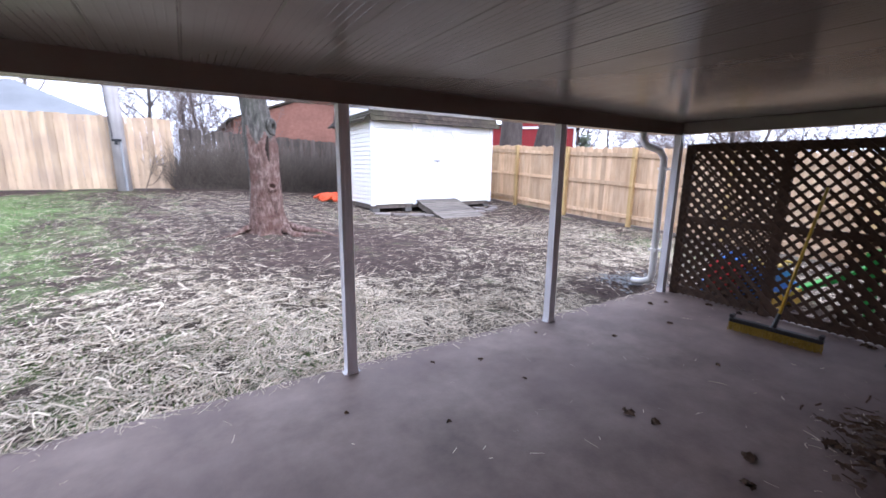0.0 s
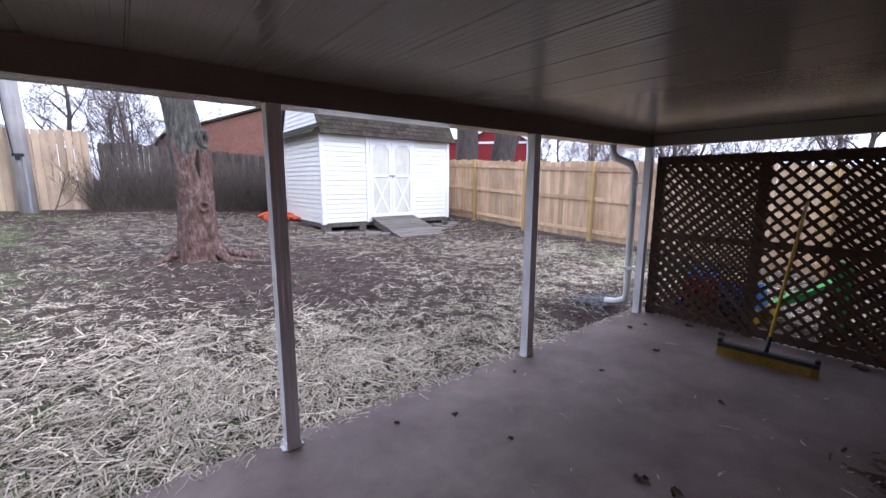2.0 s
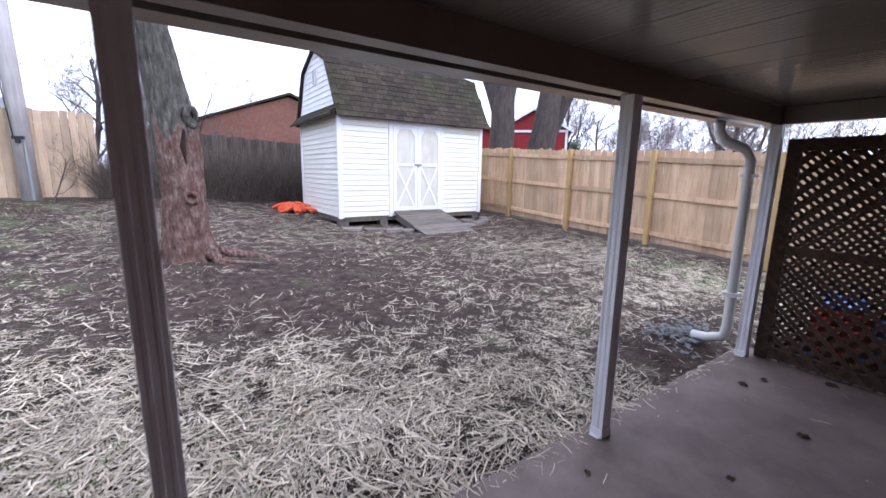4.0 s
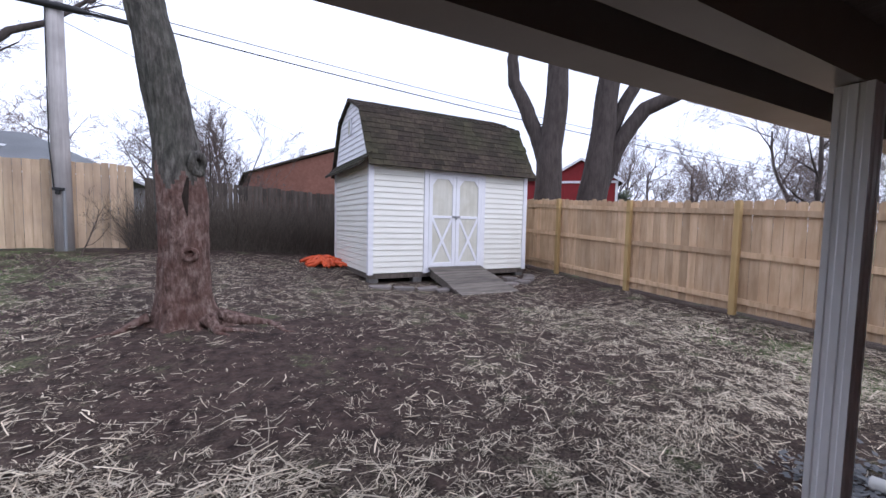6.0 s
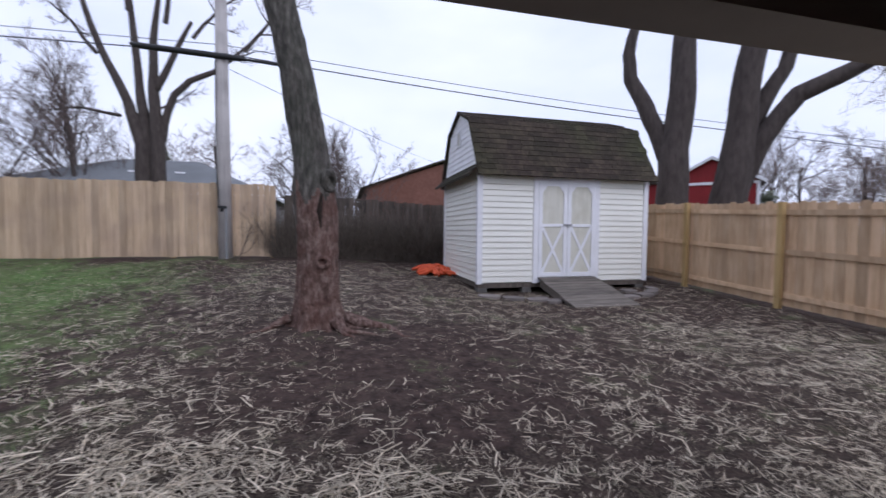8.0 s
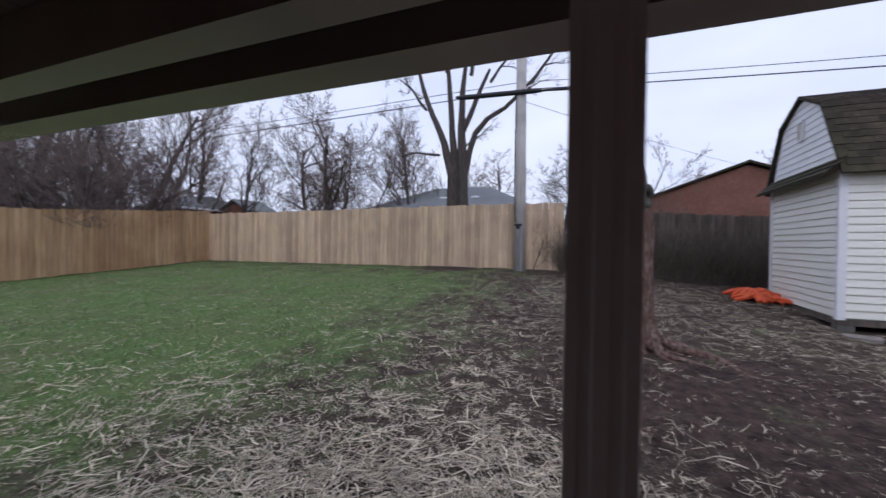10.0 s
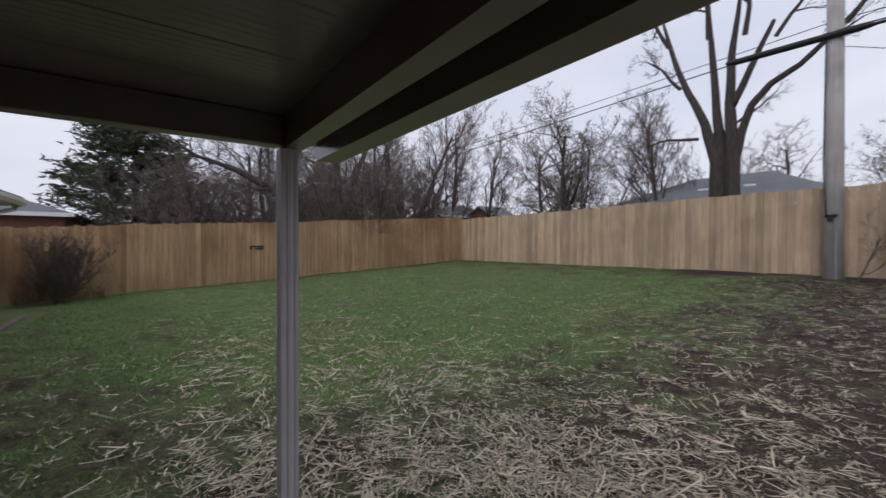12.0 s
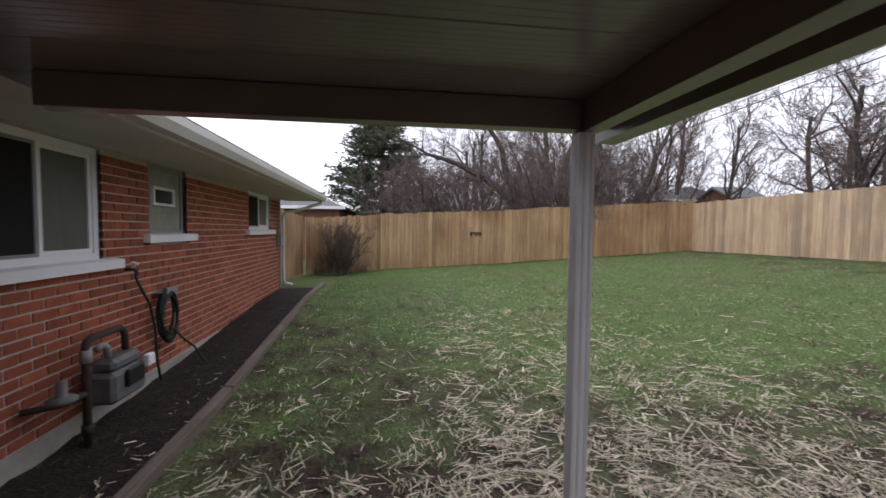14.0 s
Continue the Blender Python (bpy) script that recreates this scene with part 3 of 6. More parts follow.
def wall_core():
    """The wall behind the bricks, with its openings cut through."""
    bm = bmesh.new()
    xs = sorted({HOUSE_X0, HOUSE_X1, *[v for o in OPENINGS for v in o[:2]]})
    for a, b in zip(xs, xs[1:]):
        hole = [o for o in OPENINGS if o[0] <= a and b <= o[1]]
        if hole:
            box(bm, a, b, WALL_Y - 0.22, WALL_Y - 0.008, -0.4, hole[0][2])
            box(bm, a, b, WALL_Y - 0.22, WALL_Y - 0.008, hole[0][3], 2.30)
        else:
            box(bm, a, b, WALL_Y - 0.22, WALL_Y - 0.008, -0.4, 2.30)
    box(bm, HOUSE_X0, HOUSE_X0 + 0.2, -9.0, WALL_Y - 0.22, -0.4, 2.3)
    box(bm, HOUSE_X1 - 0.2, HOUSE_X1, -9.0, WALL_Y - 0.22, -0.4, 2.3)
    box(bm, HOUSE_X0, HOUSE_X1, -9.2, -9.0, -0.4, 2.3)
    return bm


part("wall", wall_core(), MORTAR, house)
part("footing", boxes((HOUSE_X0 - 0.01, HOUSE_X1, WALL_Y - 0.1, WALL_Y + 0.015, -0.5, 0.03), bevel=0.006), FOUND, house)
part("soffit", boxes((HOUSE_X0 - 0.7, HOUSE_X1, WALL_Y - 0.05, EAVE_Y - 0.06, EAVE_Z, EAVE_Z + 0.02)), SOFFIT, house)
part("fascia", boxes((HOUSE_X0 - 0.72, HOUSE_X1, EAVE_Y - 0.058, EAVE_Y - 0.03, EAVE_Z - 0.02, EAVE_Z + 0.15)), GUTTER, house)
bm = bmesh.new()
prism(bm, [(EAVE_Y - 0.028, EAVE_Z), (EAVE_Y + 0.06, EAVE_Z), (EAVE_Y + 0.10, EAVE_Z + 0.06), (EAVE_Y + 0.10, EAVE_Z + 0.12), (EAVE_Y + 0.09, EAVE_Z + 0.12),
           (EAVE_Y + 0.088, EAVE_Z + 0.065), (EAVE_Y + 0.055, EAVE_Z + 0.012), (EAVE_Y - 0.028, EAVE_Z + 0.012)], "x", HOUSE_X0 - 0.75, -1.2)
part("eave_gutter", bm, GUTTER, house)
bm = bmesh.new()
prism(bm, [(EAVE_Y + 0.05, EAVE_Z + 0.13), (EAVE_Y + 0.05, EAVE_Z + 0.16), (-4.75, EAVE_Z + 1.75), (-9.9, EAVE_Z + 0.16), (-9.9, EAVE_Z + 0.13), (-4.75, EAVE_Z + 1.70)], "x", HOUSE_X0 - 0.72, HOUSE_X1 + 0.4)
part("roof", bm, GREYROOF, house)
bm = bmesh.new()
prism(bm, [(EAVE_Y - 0.1, EAVE_Z + 0.02), (-4.75, EAVE_Z + 1.68), (-9.7, EAVE_Z + 0.02)], "x", HOUSE_X0 + 0.01, HOUSE_X0 + 0.15)
part("gable_end", bm, SOFFIT, house)
for vx, vy in ((-7.2, -1.6), (-9.0, -2.6)):
    z = EAVE_Z + 0.14 + (EAVE_Y - vy) * 0.315
    bm = bmesh.new()
    tube(bm, [(vx, vy, z - 0.05), (vx, vy, z + 0.22)], 0.09, 12)
    tube(bm, [(vx, vy, z + 0.23), (vx, vy, z + 0.27), (vx, vy, z + 0.33)], [0.15, 0.16, 0.05], 12)
    part("roof_vent", bm, STEEL, house)


def sill(x0, x1, z):
    bm = bmesh.new()
    prism(bm, [(WALL_Y - 0.1, z - 0.075), (WALL_Y + 0.065, z - 0.085), (WALL_Y + 0.065, z - 0.01), (WALL_Y - 0.1, z + 0.012)], "x", x0 - 0.16, x1 + 0.16)
    return bm


def frame_ring(bm, x0, x1, z0, z1, y0, y1, w):
    box(bm, x0, x1, y0, y1, z0, z0 + w)
    box(bm, x0, x1, y0, y1, z1 - w, z1)
    box(bm, x0, x0 + w, y0, y1, z0 + w, z1 - w)
    box(bm, x1 - w, x1, y0, y1, z0 + w, z1 - w)
    return bm


def slider_window(name, label, o, split):
    """Two-sash sliding window: one half behind an insect screen, the other with a blind."""
    x0, x1, z0, z1 = o
    win = thing(name, label, "window", kind="structure")
    part("window_frame", frame_ring(bmesh.new(), x0, x1, z0, z1, WALL_Y - 0.10, WALL_Y - 0.035, 0.055), TRIM, win)
    part("sash", frame_ring(bmesh.new(), x0 + 0.056, split + 0.02, z0 + 0.056, z1 - 0.056, WALL_Y - 0.075, WALL_Y - 0.045, 0.035), TRIM, win)
    part("screen_frame", frame_ring(bmesh.new(), split + 0.021, x1 - 0.056, z0 + 0.056, z1 - 0.056, WALL_Y - 0.07, WALL_Y - 0.05, 0.022), STEEL, win)
    part("pane", boxes((x0 + 0.09, split - 0.014, WALL_Y - 0.066, WALL_Y - 0.060, z0 + 0.09, z1 - 0.09)), BLIND, win, "glass with a grey-green blind behind")
    part("screen", boxes((split + 0.042, x1 - 0.077, WALL_Y - 0.062, WALL_Y - 0.058, z0 + 0.077, z1 - 0.077)), DARK_SCREEN_ROOM, win, "dark insect screen")
    part("window_sill", sill(x0, x1, z0), TRIM, win)
    # near-black sheet closes the opening, standing in for the unlit room
    part("jamb_back", boxes((x0, x1, WALL_Y - 0.24, WALL_Y - 0.23, z0, z1)), DARK_SCREEN_ROOM, win)


slider_window("window_1", "white sliding window with a dark screen and pale stone sill", OPENINGS[0], -2.60)
slider_window("window_3", "small white sliding window under the eave", OPENINGS[2], -7.45)
x0, x1, z0, z1 = OPENINGS[1]
win = thing("window_2", "window boarded with a grey-green panel round a small pane", "window", kind="structure")
part("window_frame", frame_ring(bmesh.new(), x0, x1, z0, z1, WALL_Y - 0.10, WALL_Y - 0.05, 0.045), STEEL, win)
PANEL = material("grey_green_painted_panel", [(0.27, 0.28, 0.24), (0.34, 0.35, 0.30)], 0.7, scale=5, stretch=(3, 3, 0.5), bump=0.1, blotch=0.3, blotch_scale=5)
part("board", frame_ring(bmesh.new(), x0 + 0.046, x1 - 0.046, z0 + 0.046, z1 - 0.046, WALL_Y - 0.085, WALL_Y - 0.065, 0.17), PANEL, win, "grey-green painted board")
part("lower_board", boxes((x0 + 0.217, x1 - 0.217, WALL_Y - 0.085, WALL_Y - 0.066, z0 + 0.217, 1.69)), PANEL, win)
part("vent_frame", frame_ring(bmesh.new(), -4.40, -3.98, 1.695, 1.89, WALL_Y - 0.065, WALL_Y - 0.04, 0.028), TRIM, win)
part("pane", boxes((-4.37, -4.01, WALL_Y - 0.062, WALL_Y - 0.056, 1.723, 1.862)), GLASS, win)
part("window_sill", sill(x0 + 0.05, x1 - 0.05, z0), TRIM, win)

# ---- meter, hose, downspout and boxes on the house wall ----
meter = thing("gas_meter", "grey gas meter on dark rusty pipes against the brick wall", "gas meter")
bm = bmesh.new()
tube(bm, [(-2.61, -0.30, -0.25), (-2.61, -0.30, 0.60), (-2.62, -0.30, 0.64), (-2.66, -0.30, 0.66), (-2.98, -0.30, 0.66), (-3.03, -0.30, 0.64), (-3.05, -0.30, 0.59), (-3.05, -0.30, 0.47)], 0.026, 10)
part("riser_pipe", bm, PIPE, meter, smooth=True)
bm = bmesh.new()
tube(bm, [(-2.61, -0.30, 0.28), (-2.52, -0.31, 0.28), (-2.40, -0.33, 0.28), (-2.30, -0.48, 0.28)], 0.022, 10)
part("cross_pipe", bm, PIPE, meter, smooth=True)
bm = bmesh.new()
tube(bm, [(-2.72, -0.30, 0.56), (-2.78, -0.30, 0.575), (-2.83, -0.30, 0.55), (-2.84, -0.30, 0.47)], 0.024, 10)
part("inlet_elbow", bm, STEEL, meter, smooth=True)
bm = bmesh.new()
tube(bm, [(-2.61, -0.30, 0.50), (-2.61, -0.30, 0.59)], 0.038, 10)
part("union", bm, STEEL, meter, smooth=True)
bm = bmesh.new()
tube(bm, [(-2.61, -0.30, -0.02), (-2.61, -0.30, 0.05)], 0.038, 10)
part("union", bm, PIPE, meter, smooth=True)
bm = boxes((-3.16, -2.74, -0.40, -0.20, 0.12, 0.36), (-3.13, -2.77, -0.385, -0.215, 0.36, 0.46), bevel=0.03)
part("meter_body", bm, METER, meter)
part("index_cover", boxes((-3.07, -2.86, -0.199, -0.165, 0.22, 0.36), bevel=0.012), BLACK, meter)
part("index_dial", boxes((-3.20, -3.10, -0.20, -0.15, 0.30, 0.40), bevel=0.01), TRIM, meter, "pale meter index")
bm = bmesh.new()
tube(bm, [(-2.43, -0.33, 0.275), (-2.43, -0.33, 0.29), (-2.43, -0.33, 0.315), (-2.43, -0.33, 0.33), (-2.43, -0.33, 0.335), (-2.43, -0.33, 0.43)], [0.05, 0.085, 0.085, 0.06, 0.032, 0.030], 14)
part("regulator", bm, METER, meter, smooth=True)

hose = thing("garden_hose", "dark green garden hose coiled on a wall bracket", "hose")
bm = bmesh.new()
pts = []
for i in range(150):
    a = i / 150 * 2 * math.pi * 6
    r = 0.17 + 0.03 * math.sin(i * 0.37)
    pts.append((-3.92 + r * math.sin(a) * 0.85 + 0.03 * noise.noise((i * 0.1, 0, 0)), -0.40 + 0.035 * math.cos(a * 0.5) + 0.03 * noise.noise((0, i * 0.13, 2)), 0.60 + (r + 0.07) * math.cos(a) - 0.0004 * i))
tube(bm, pts, 0.013, 6)
part("coil", bm, HOSE, hose, smooth=True)
bm = bmesh.new()
tube(bm, [(-3.42, -0.42, 1.03), (-3.46, -0.40, 0.92), (-3.60, -0.40, 0.74), (-3.66, -0.39, 0.5), (-3.66, -0.38, 0.2), (-3.68, -0.36, -0.02)], 0.012, 6)
tube(bm, [(-3.98, -0.38, 0.42), (-4.05, -0.33, 0.30), (-4.20, -0.28, 0.16), (-4.32, -0.24, -0.02), (-4.30, -0.20, -0.05), (-4.20, -0.16, -0.055)], 0.012, 6)
part("loose_length", bm, HOSE, hose, smooth=True)
part("bracket", boxes((-4.02, -3.82, WALL_Y, -0.36, 0.80, 0.815), (-4.02, -3.82, -0.365, -0.352, 0.80, 0.86), bevel=0.003), STEEL, hose)
spigot = thing("spigot", "small brass garden spigot on the brick wall", "spigot")
bm = bmesh.new()
tube(bm, [(-3.42, WALL_Y, 1.09), (-3.42, -0.43, 1.09), (-3.42, -0.41, 1.075), (-3.42, -0.405, 1.03)], [0.014, 0.014, 0.016, 0.016], 8)
part("tap", bm, PIPE, spigot, smooth=True)
bm = bmesh.new()
tube(bm, [(-3.42, -0.44, 1.10), (-3.42, -0.42, 1.135)], [0.01, 0.01], 8)
tube(bm, [(-3.42, -0.42, 1.135), (-3.42, -0.415, 1.15)], [0.03, 0.03], 10)
part("handle", bm, TRIM, spigot)
box_e = thing("electric_box", "grey electric box with conduit on the house corner", "electric box")
part("box_body", boxes((-8.66, -8.46, WALL_Y, WALL_Y + 0.10, 1.10, 1.36), bevel=0.008), STEEL, box_e)
bm = bmesh.new()
tube(bm, [(-8.60, WALL_Y + 0.04, 1.36), (-8.60, WALL_Y + 0.04, 2.11)], 0.018, 8)
tube(bm, [(-8.60, WALL_Y + 0.04, 1.10), (-8.60, WALL_Y + 0.04, 0.1)], 0.018, 8)
part("conduit", bm, STEEL, box_e)
hd = thing("house_downspout", "white downspout at the house corner", "downspout")
bm = bmesh.new()
tube(bm, [(-9.35, 0.30, 2.14), (-9.35, 0.28, 2.06), (-9.15, -0.10, 1.92), (-8.95, -0.44, 1.82), (-8.92, -0.47, 1.74), (-8.92, -0.47, 0.32), (-8.94, -0.44, 0.24), (-9.02, -0.30, 0.20)], 0.036, 10)
part("pipe", bm, GUTTER, hd, smooth=True)

# ---- planting bed with edging timber ----
rows_n = 44
bm = bmesh.new()
grid = [[bm.verts.new((x := SLAB_X0 - 0.02 - i * 0.175, y := WALL_Y + 0.01 + j * 0.105, ground_z(x, y) + 0.025 + 0.03 * noise.noise((x * 6, y * 6, 1)))) for j in range(8)] for i in range(rows_n)]
for i in range(rows_n - 1):
    for j in range(7):
        bm.faces.new((grid[i][j], grid[i][j + 1], grid[i + 1][j + 1], grid[i + 1][j]))
bmesh.ops.recalc_face_normals(bm, faces=bm.faces)
tagged(part("mulch_bed", bm, MULCH, smooth=True), "strip of dark soil mulch along the house wall", "planting bed", kind="structure")
edging = thing("edging_timber", "weathered grey timber edging along the planting bed", "edging")
for i in range(4):
    a, b = SLAB_X0 - 0.05 - i * 2.1, SLAB_X0 - 0.05 - (i + 1) * 2.1 + 0.015
    bm = boxes((b, a, -0.045, 0.045, -0.08, 0.075), bevel=0.008)
    ob = part("timber", bm, TIMBER, edging)
    ya, yb = 0.36 - 0.008 * (-a), 0.36 - 0.008 * (-b)
    for v in ob.data.vertices:
        u = (v.co.x - a) / (b - a)
        v.co.y += ya + (yb - ya) * u
        v.co.z += ground_z(v.co.x, 0.4)

# ---- garden shed ----
SX0, SX1, SY0, SY1, SZ0, SZ1 = 4.03, 7.92, 9.90, 12.65, 0.51, 2.69
DX0, DX1, DZ0, DZ1 = 5.32, 6.62, 0.62, 2.55
shed = thing("shed", "cream vinyl-sided garden shed with a dark mossy gambrel roof", "shed")
part("body", boxes((SX0 + 0.03, SX1 - 0.03, SY0 + 0.03, SY1 - 0.03, SZ0, SZ1)), VINYL, shed)
part("floor_frame", boxes((SX0 + 0.02, SX1 - 0.02, SY0 + 0.02, SY1 - 0.02, SZ0 - 0.10, SZ0 - 0.002)), OLDWOOD, shed)
SIDE_H = (SZ1 - SZ0) / 19


def siding_mesh(length):
    bm = bmesh.new()
    h = SIDE_H
    prism(bm, [(0, 0.012), (-0.022, 0.012), (-0.022, 0.020), (-0.008, h - 0.001), (0, h - 0.001)], "x", 0, length)
    me = bpy.data.meshes.new("siding_board")
    bm.to_mesh(me)
    bm.free()
    return me


for ox, oy, turn, length in ((SX0 + 0.10, SY0 + 0.028, 0, DX0 - 0.10 - SX0 - 0.10), (DX1 + 0.10, SY0 + 0.028, 0, SX1 - 0.10 - DX1 - 0.10), (SX0 + 0.028, SY1 - 0.09, -90, SY1 - SY0 - 0.18)):
    me = siding_mesh(length)
    for k in range(19):
        piece("siding_board", me, VINYL, shed, pose(ox, oy, SZ0 + k * SIDE_H, 0, 0, turn))
me = siding_mesh(DX1 - DX0 + 0.2)
piece("siding_board", me, VINYL, shed, pose(DX0 - 0.1, SY0 + 0.028, SZ1 - SIDE_H, 0, 0, 0))
for cx, cy in ((SX0, SY0), (SX1 - 0.10, SY0)):
    part("corner_trim", boxes((cx - 0.004, cx + 0.10, cy - 0.004, cy + 0.022, SZ0 - 0.02, SZ1)), TRIM, shed)
part("corner_trim", boxes((SX0 - 0.004, SX0 + 0.022, SY0 + 0.0225, SY0 + 0.09, SZ0 - 0.02, SZ1)), TRIM, shed)
part("corner_trim", boxes((SX0 - 0.004, SX0 + 0.022, SY1 - 0.09, SY1, SZ0 - 0.02, SZ1)), TRIM, shed)
bm = boxes((DX0 - 0.10, DX0, SY0 - 0.012, SY0 + 0.028, SZ0 - 0.02, DZ1 + 0.09), (DX1, DX1 + 0.10, SY0 - 0.012, SY0 + 0.028, SZ0 - 0.02, DZ1 + 0.09),
           (DX0, DX1, SY0 - 0.010, SY0 + 0.028, DZ1, DZ1 + 0.09), (DX0, DX1, SY0 - 0.010, SY0 + 0.028, SZ0, DZ0 - 0.004))
part("door_frame", bm, TRIM, shed)


def shed_door(x0, x1, label):
    door = part("shed_door", boxes((x0, x1, SY0 + 0.0, SY0 + 0.022, DZ0, DZ1)), CREAM, shed, label)
    y0, y1, w, mid = SY0 - 0.018, SY0 - 0.0005, 0.085, DZ0 + 1.02
    part("stile", boxes((x0, x0 + w, y0, y1, DZ0, DZ1), bevel=0.003), TRIM, door)
    part("stile", boxes((x1 - w, x1, y0, y1, DZ0, DZ1), bevel=0.003), TRIM, door)
    for z in (DZ0, mid, DZ1 - w):
        part("rail", boxes((x0 + w, x1 - w, y0 + 0.001, y1, z, z + (w if z != mid else 0.06)), bevel=0.003), TRIM, door)
    for s in (0, 1):
        bm = bmesh.new()
        xa, xb = (x0 + w, x0 + w + 0.10) if s == 0 else (x1 - w, x1 - w - 0.10)
        prism(bm, [(xa, DZ1 - w), (xb, DZ1 - w), (xa, DZ1 - w - 0.13)], "y", y0 + 0.001, y1)
        part("corner_piece", bm, TRIM, door)
        za, zb = DZ0 + w, mid
        xl, xr = x0 + w, x1 - w
        a, b = ((xl, za), (xr, zb)) if s == 0 else ((xl, zb), (xr, za))
        d = Vector((b[0] - a[0], b[1] - a[1])).normalized()
        nn = Vector((-d.y, d.x)) * 0.028
        bm = bmesh.new()
        prism(bm, [(a[0] + nn.x, a[1] + nn.y), (a[0] - nn.x, a[1] - nn.y), (b[0] - nn.x, b[1] - nn.y), (b[0] + nn.x, b[1] + nn.y)], "y", y0 + 0.003 + 0.002 * s, y1 + 0.0)
        part("cross_brace", bm, TRIM, door)
    return door


mid_x = (DX0 + DX1) / 2
shed_door(DX0 + 0.004, mid_x - 0.004, "cream door leaf with white X brace")
right_leaf = shed_door(mid_x + 0.004, DX1 - 0.004, "cream door leaf with white X brace")
bm = boxes((mid_x - 0.09, mid_x + 0.10, SY0 - 0.035, SY0 - 0.019, 1.655, 1.70), (mid_x - 0.02, mid_x + 0.02, SY0 - 0.055, SY0 - 0.036, 1.62, 1.69), bevel=0.004)
part("hasp", bm, STEEL, right_leaf, "grey metal hasp and padlock")

# gambrel roof: steep lower slope, shallow upper slope
RX0, RX1 = 3.975, 8.00
EAVE, KNEE, TOP = (9.70, 2.62), (10.42, 3.86), (11.275, 4.22)
back = lambda p: (2 * 11.275 - p[0], p[1])
bm = bmesh.new()
prism(bm, [EAVE, KNEE, TOP, back(KNEE), back(EAVE), (back(EAVE)[0] - 0.05, 2.62), (back(KNEE)[0] - 0.03, KNEE[1] - 0.05), (TOP[0], TOP[1] - 0.05), (KNEE[0] + 0.03, KNEE[1] - 0.05), (EAVE[0] + 0.05, 2.62)], "x", RX0, RX1)
part("roof_deck", bm, SHINGLE, shed)
for gx in (SX0 + 0.03, SX1 - 0.09):
    bm = bmesh.new()
    prism(bm, [(EAVE[0] + 0.20, 2.69), (KNEE[0] + 0.04, KNEE[1] - 0.06), (TOP[0], TOP[1] - 0.07), (back(KNEE)[0] - 0.04, KNEE[1] - 0.06), (back(EAVE)[0] - 0.20, 2.69)], "x", gx, gx + 0.06)
    part("gable_wall", bm, VINYL, shed)
# white gable siding boards on the west gable
for k in range(11):
    z = 2.86 + k * SIDE_H
    def half(zz):
        if zz < KNEE[1] - 0.06:
            u = (zz - 2.69) / (KNEE[1] - 0.06 - 2.69)
            return 11.275 - (EAVE[0] + 0.20 + (KNEE[0] + 0.04 - EAVE[0] - 0.20) * u)
        u = (zz - KNEE[1] + 0.06) / (TOP[1] - KNEE[1])
        return (11.275 - KNEE[0] - 0.04) * max(0.02, 1 - u)
    w0, w1 = half(z), half(z + SIDE_H)
    if z + SIDE_H > TOP[1] - 0.06:
        break
    bm = bmesh.new()
    lo, hi = SX0 + 0.029, SX0 + 0.010
    vs = [bm.verts.new(c) for c in ((lo, 11.275 - w0, z), (lo, 11.275 + w0, z), (hi, 11.275 + w0, z), (hi, 11.275 - w0, z),
                                    (lo, 11.275 - w1, z + SIDE_H), (lo, 11.275 + w1, z + SIDE_H), (lo - 0.004, 11.275 + w1, z + SIDE_H), (lo - 0.004, 11.275 - w1, z + SIDE_H))]
    for f4 in ((0, 1, 2, 3), (7, 6, 5, 4), (0, 4, 5, 1), (1, 5, 6, 2), (2, 6, 7, 3), (3, 7, 4, 0)):
        bm.faces.new([vs[c] for c in f4])
    bmesh.ops.recalc_face_normals(bm, faces=bm.faces)
    part("gable_board", bm, TRIM, shed)
vent = part("gable_vent", frame_ring(bmesh.new(), -0.12, 0.12, 0, 0.36, -0.03, 0.0, 0.03), TRIM, shed, "white louvred gable vent")
vent.matrix_basis = pose(SX0 + 0.008, 11.275, 3.42, 0, 0, -90)
for k in range(6):
    lv = part("louvre", boxes((-0.09, 0.09, -0.02, -0.004, 0.04 + k * 0.048, 0.07 + k * 0.048)), CREAM, vent)
# skirt roof at the foot of the west gable
bm = bmesh.new()
prism(bm, [(SX0 - 0.22, 2.60), (SX0 - 0.22, 2.64), (SX0 + 0.03, 2.90), (SX0 + 0.03, 2.86)], "y", EAVE[0] + 0.10, back(EAVE)[0] - 0.10)
part("skirt_deck", bm, SHINGLE, shed)


def shingle_mesh(w, h):
    bm = bmesh.new()
    prism(bm, [(0, 0.0), (-0.014, 0.0), (-0.010, 0.02), (-0.003, h), (0, h)], "x", 0.002, w - 0.002)
    me = bpy.data.meshes.new("shingle")
    bm.to_mesh(me)
    bm.free()
    return me


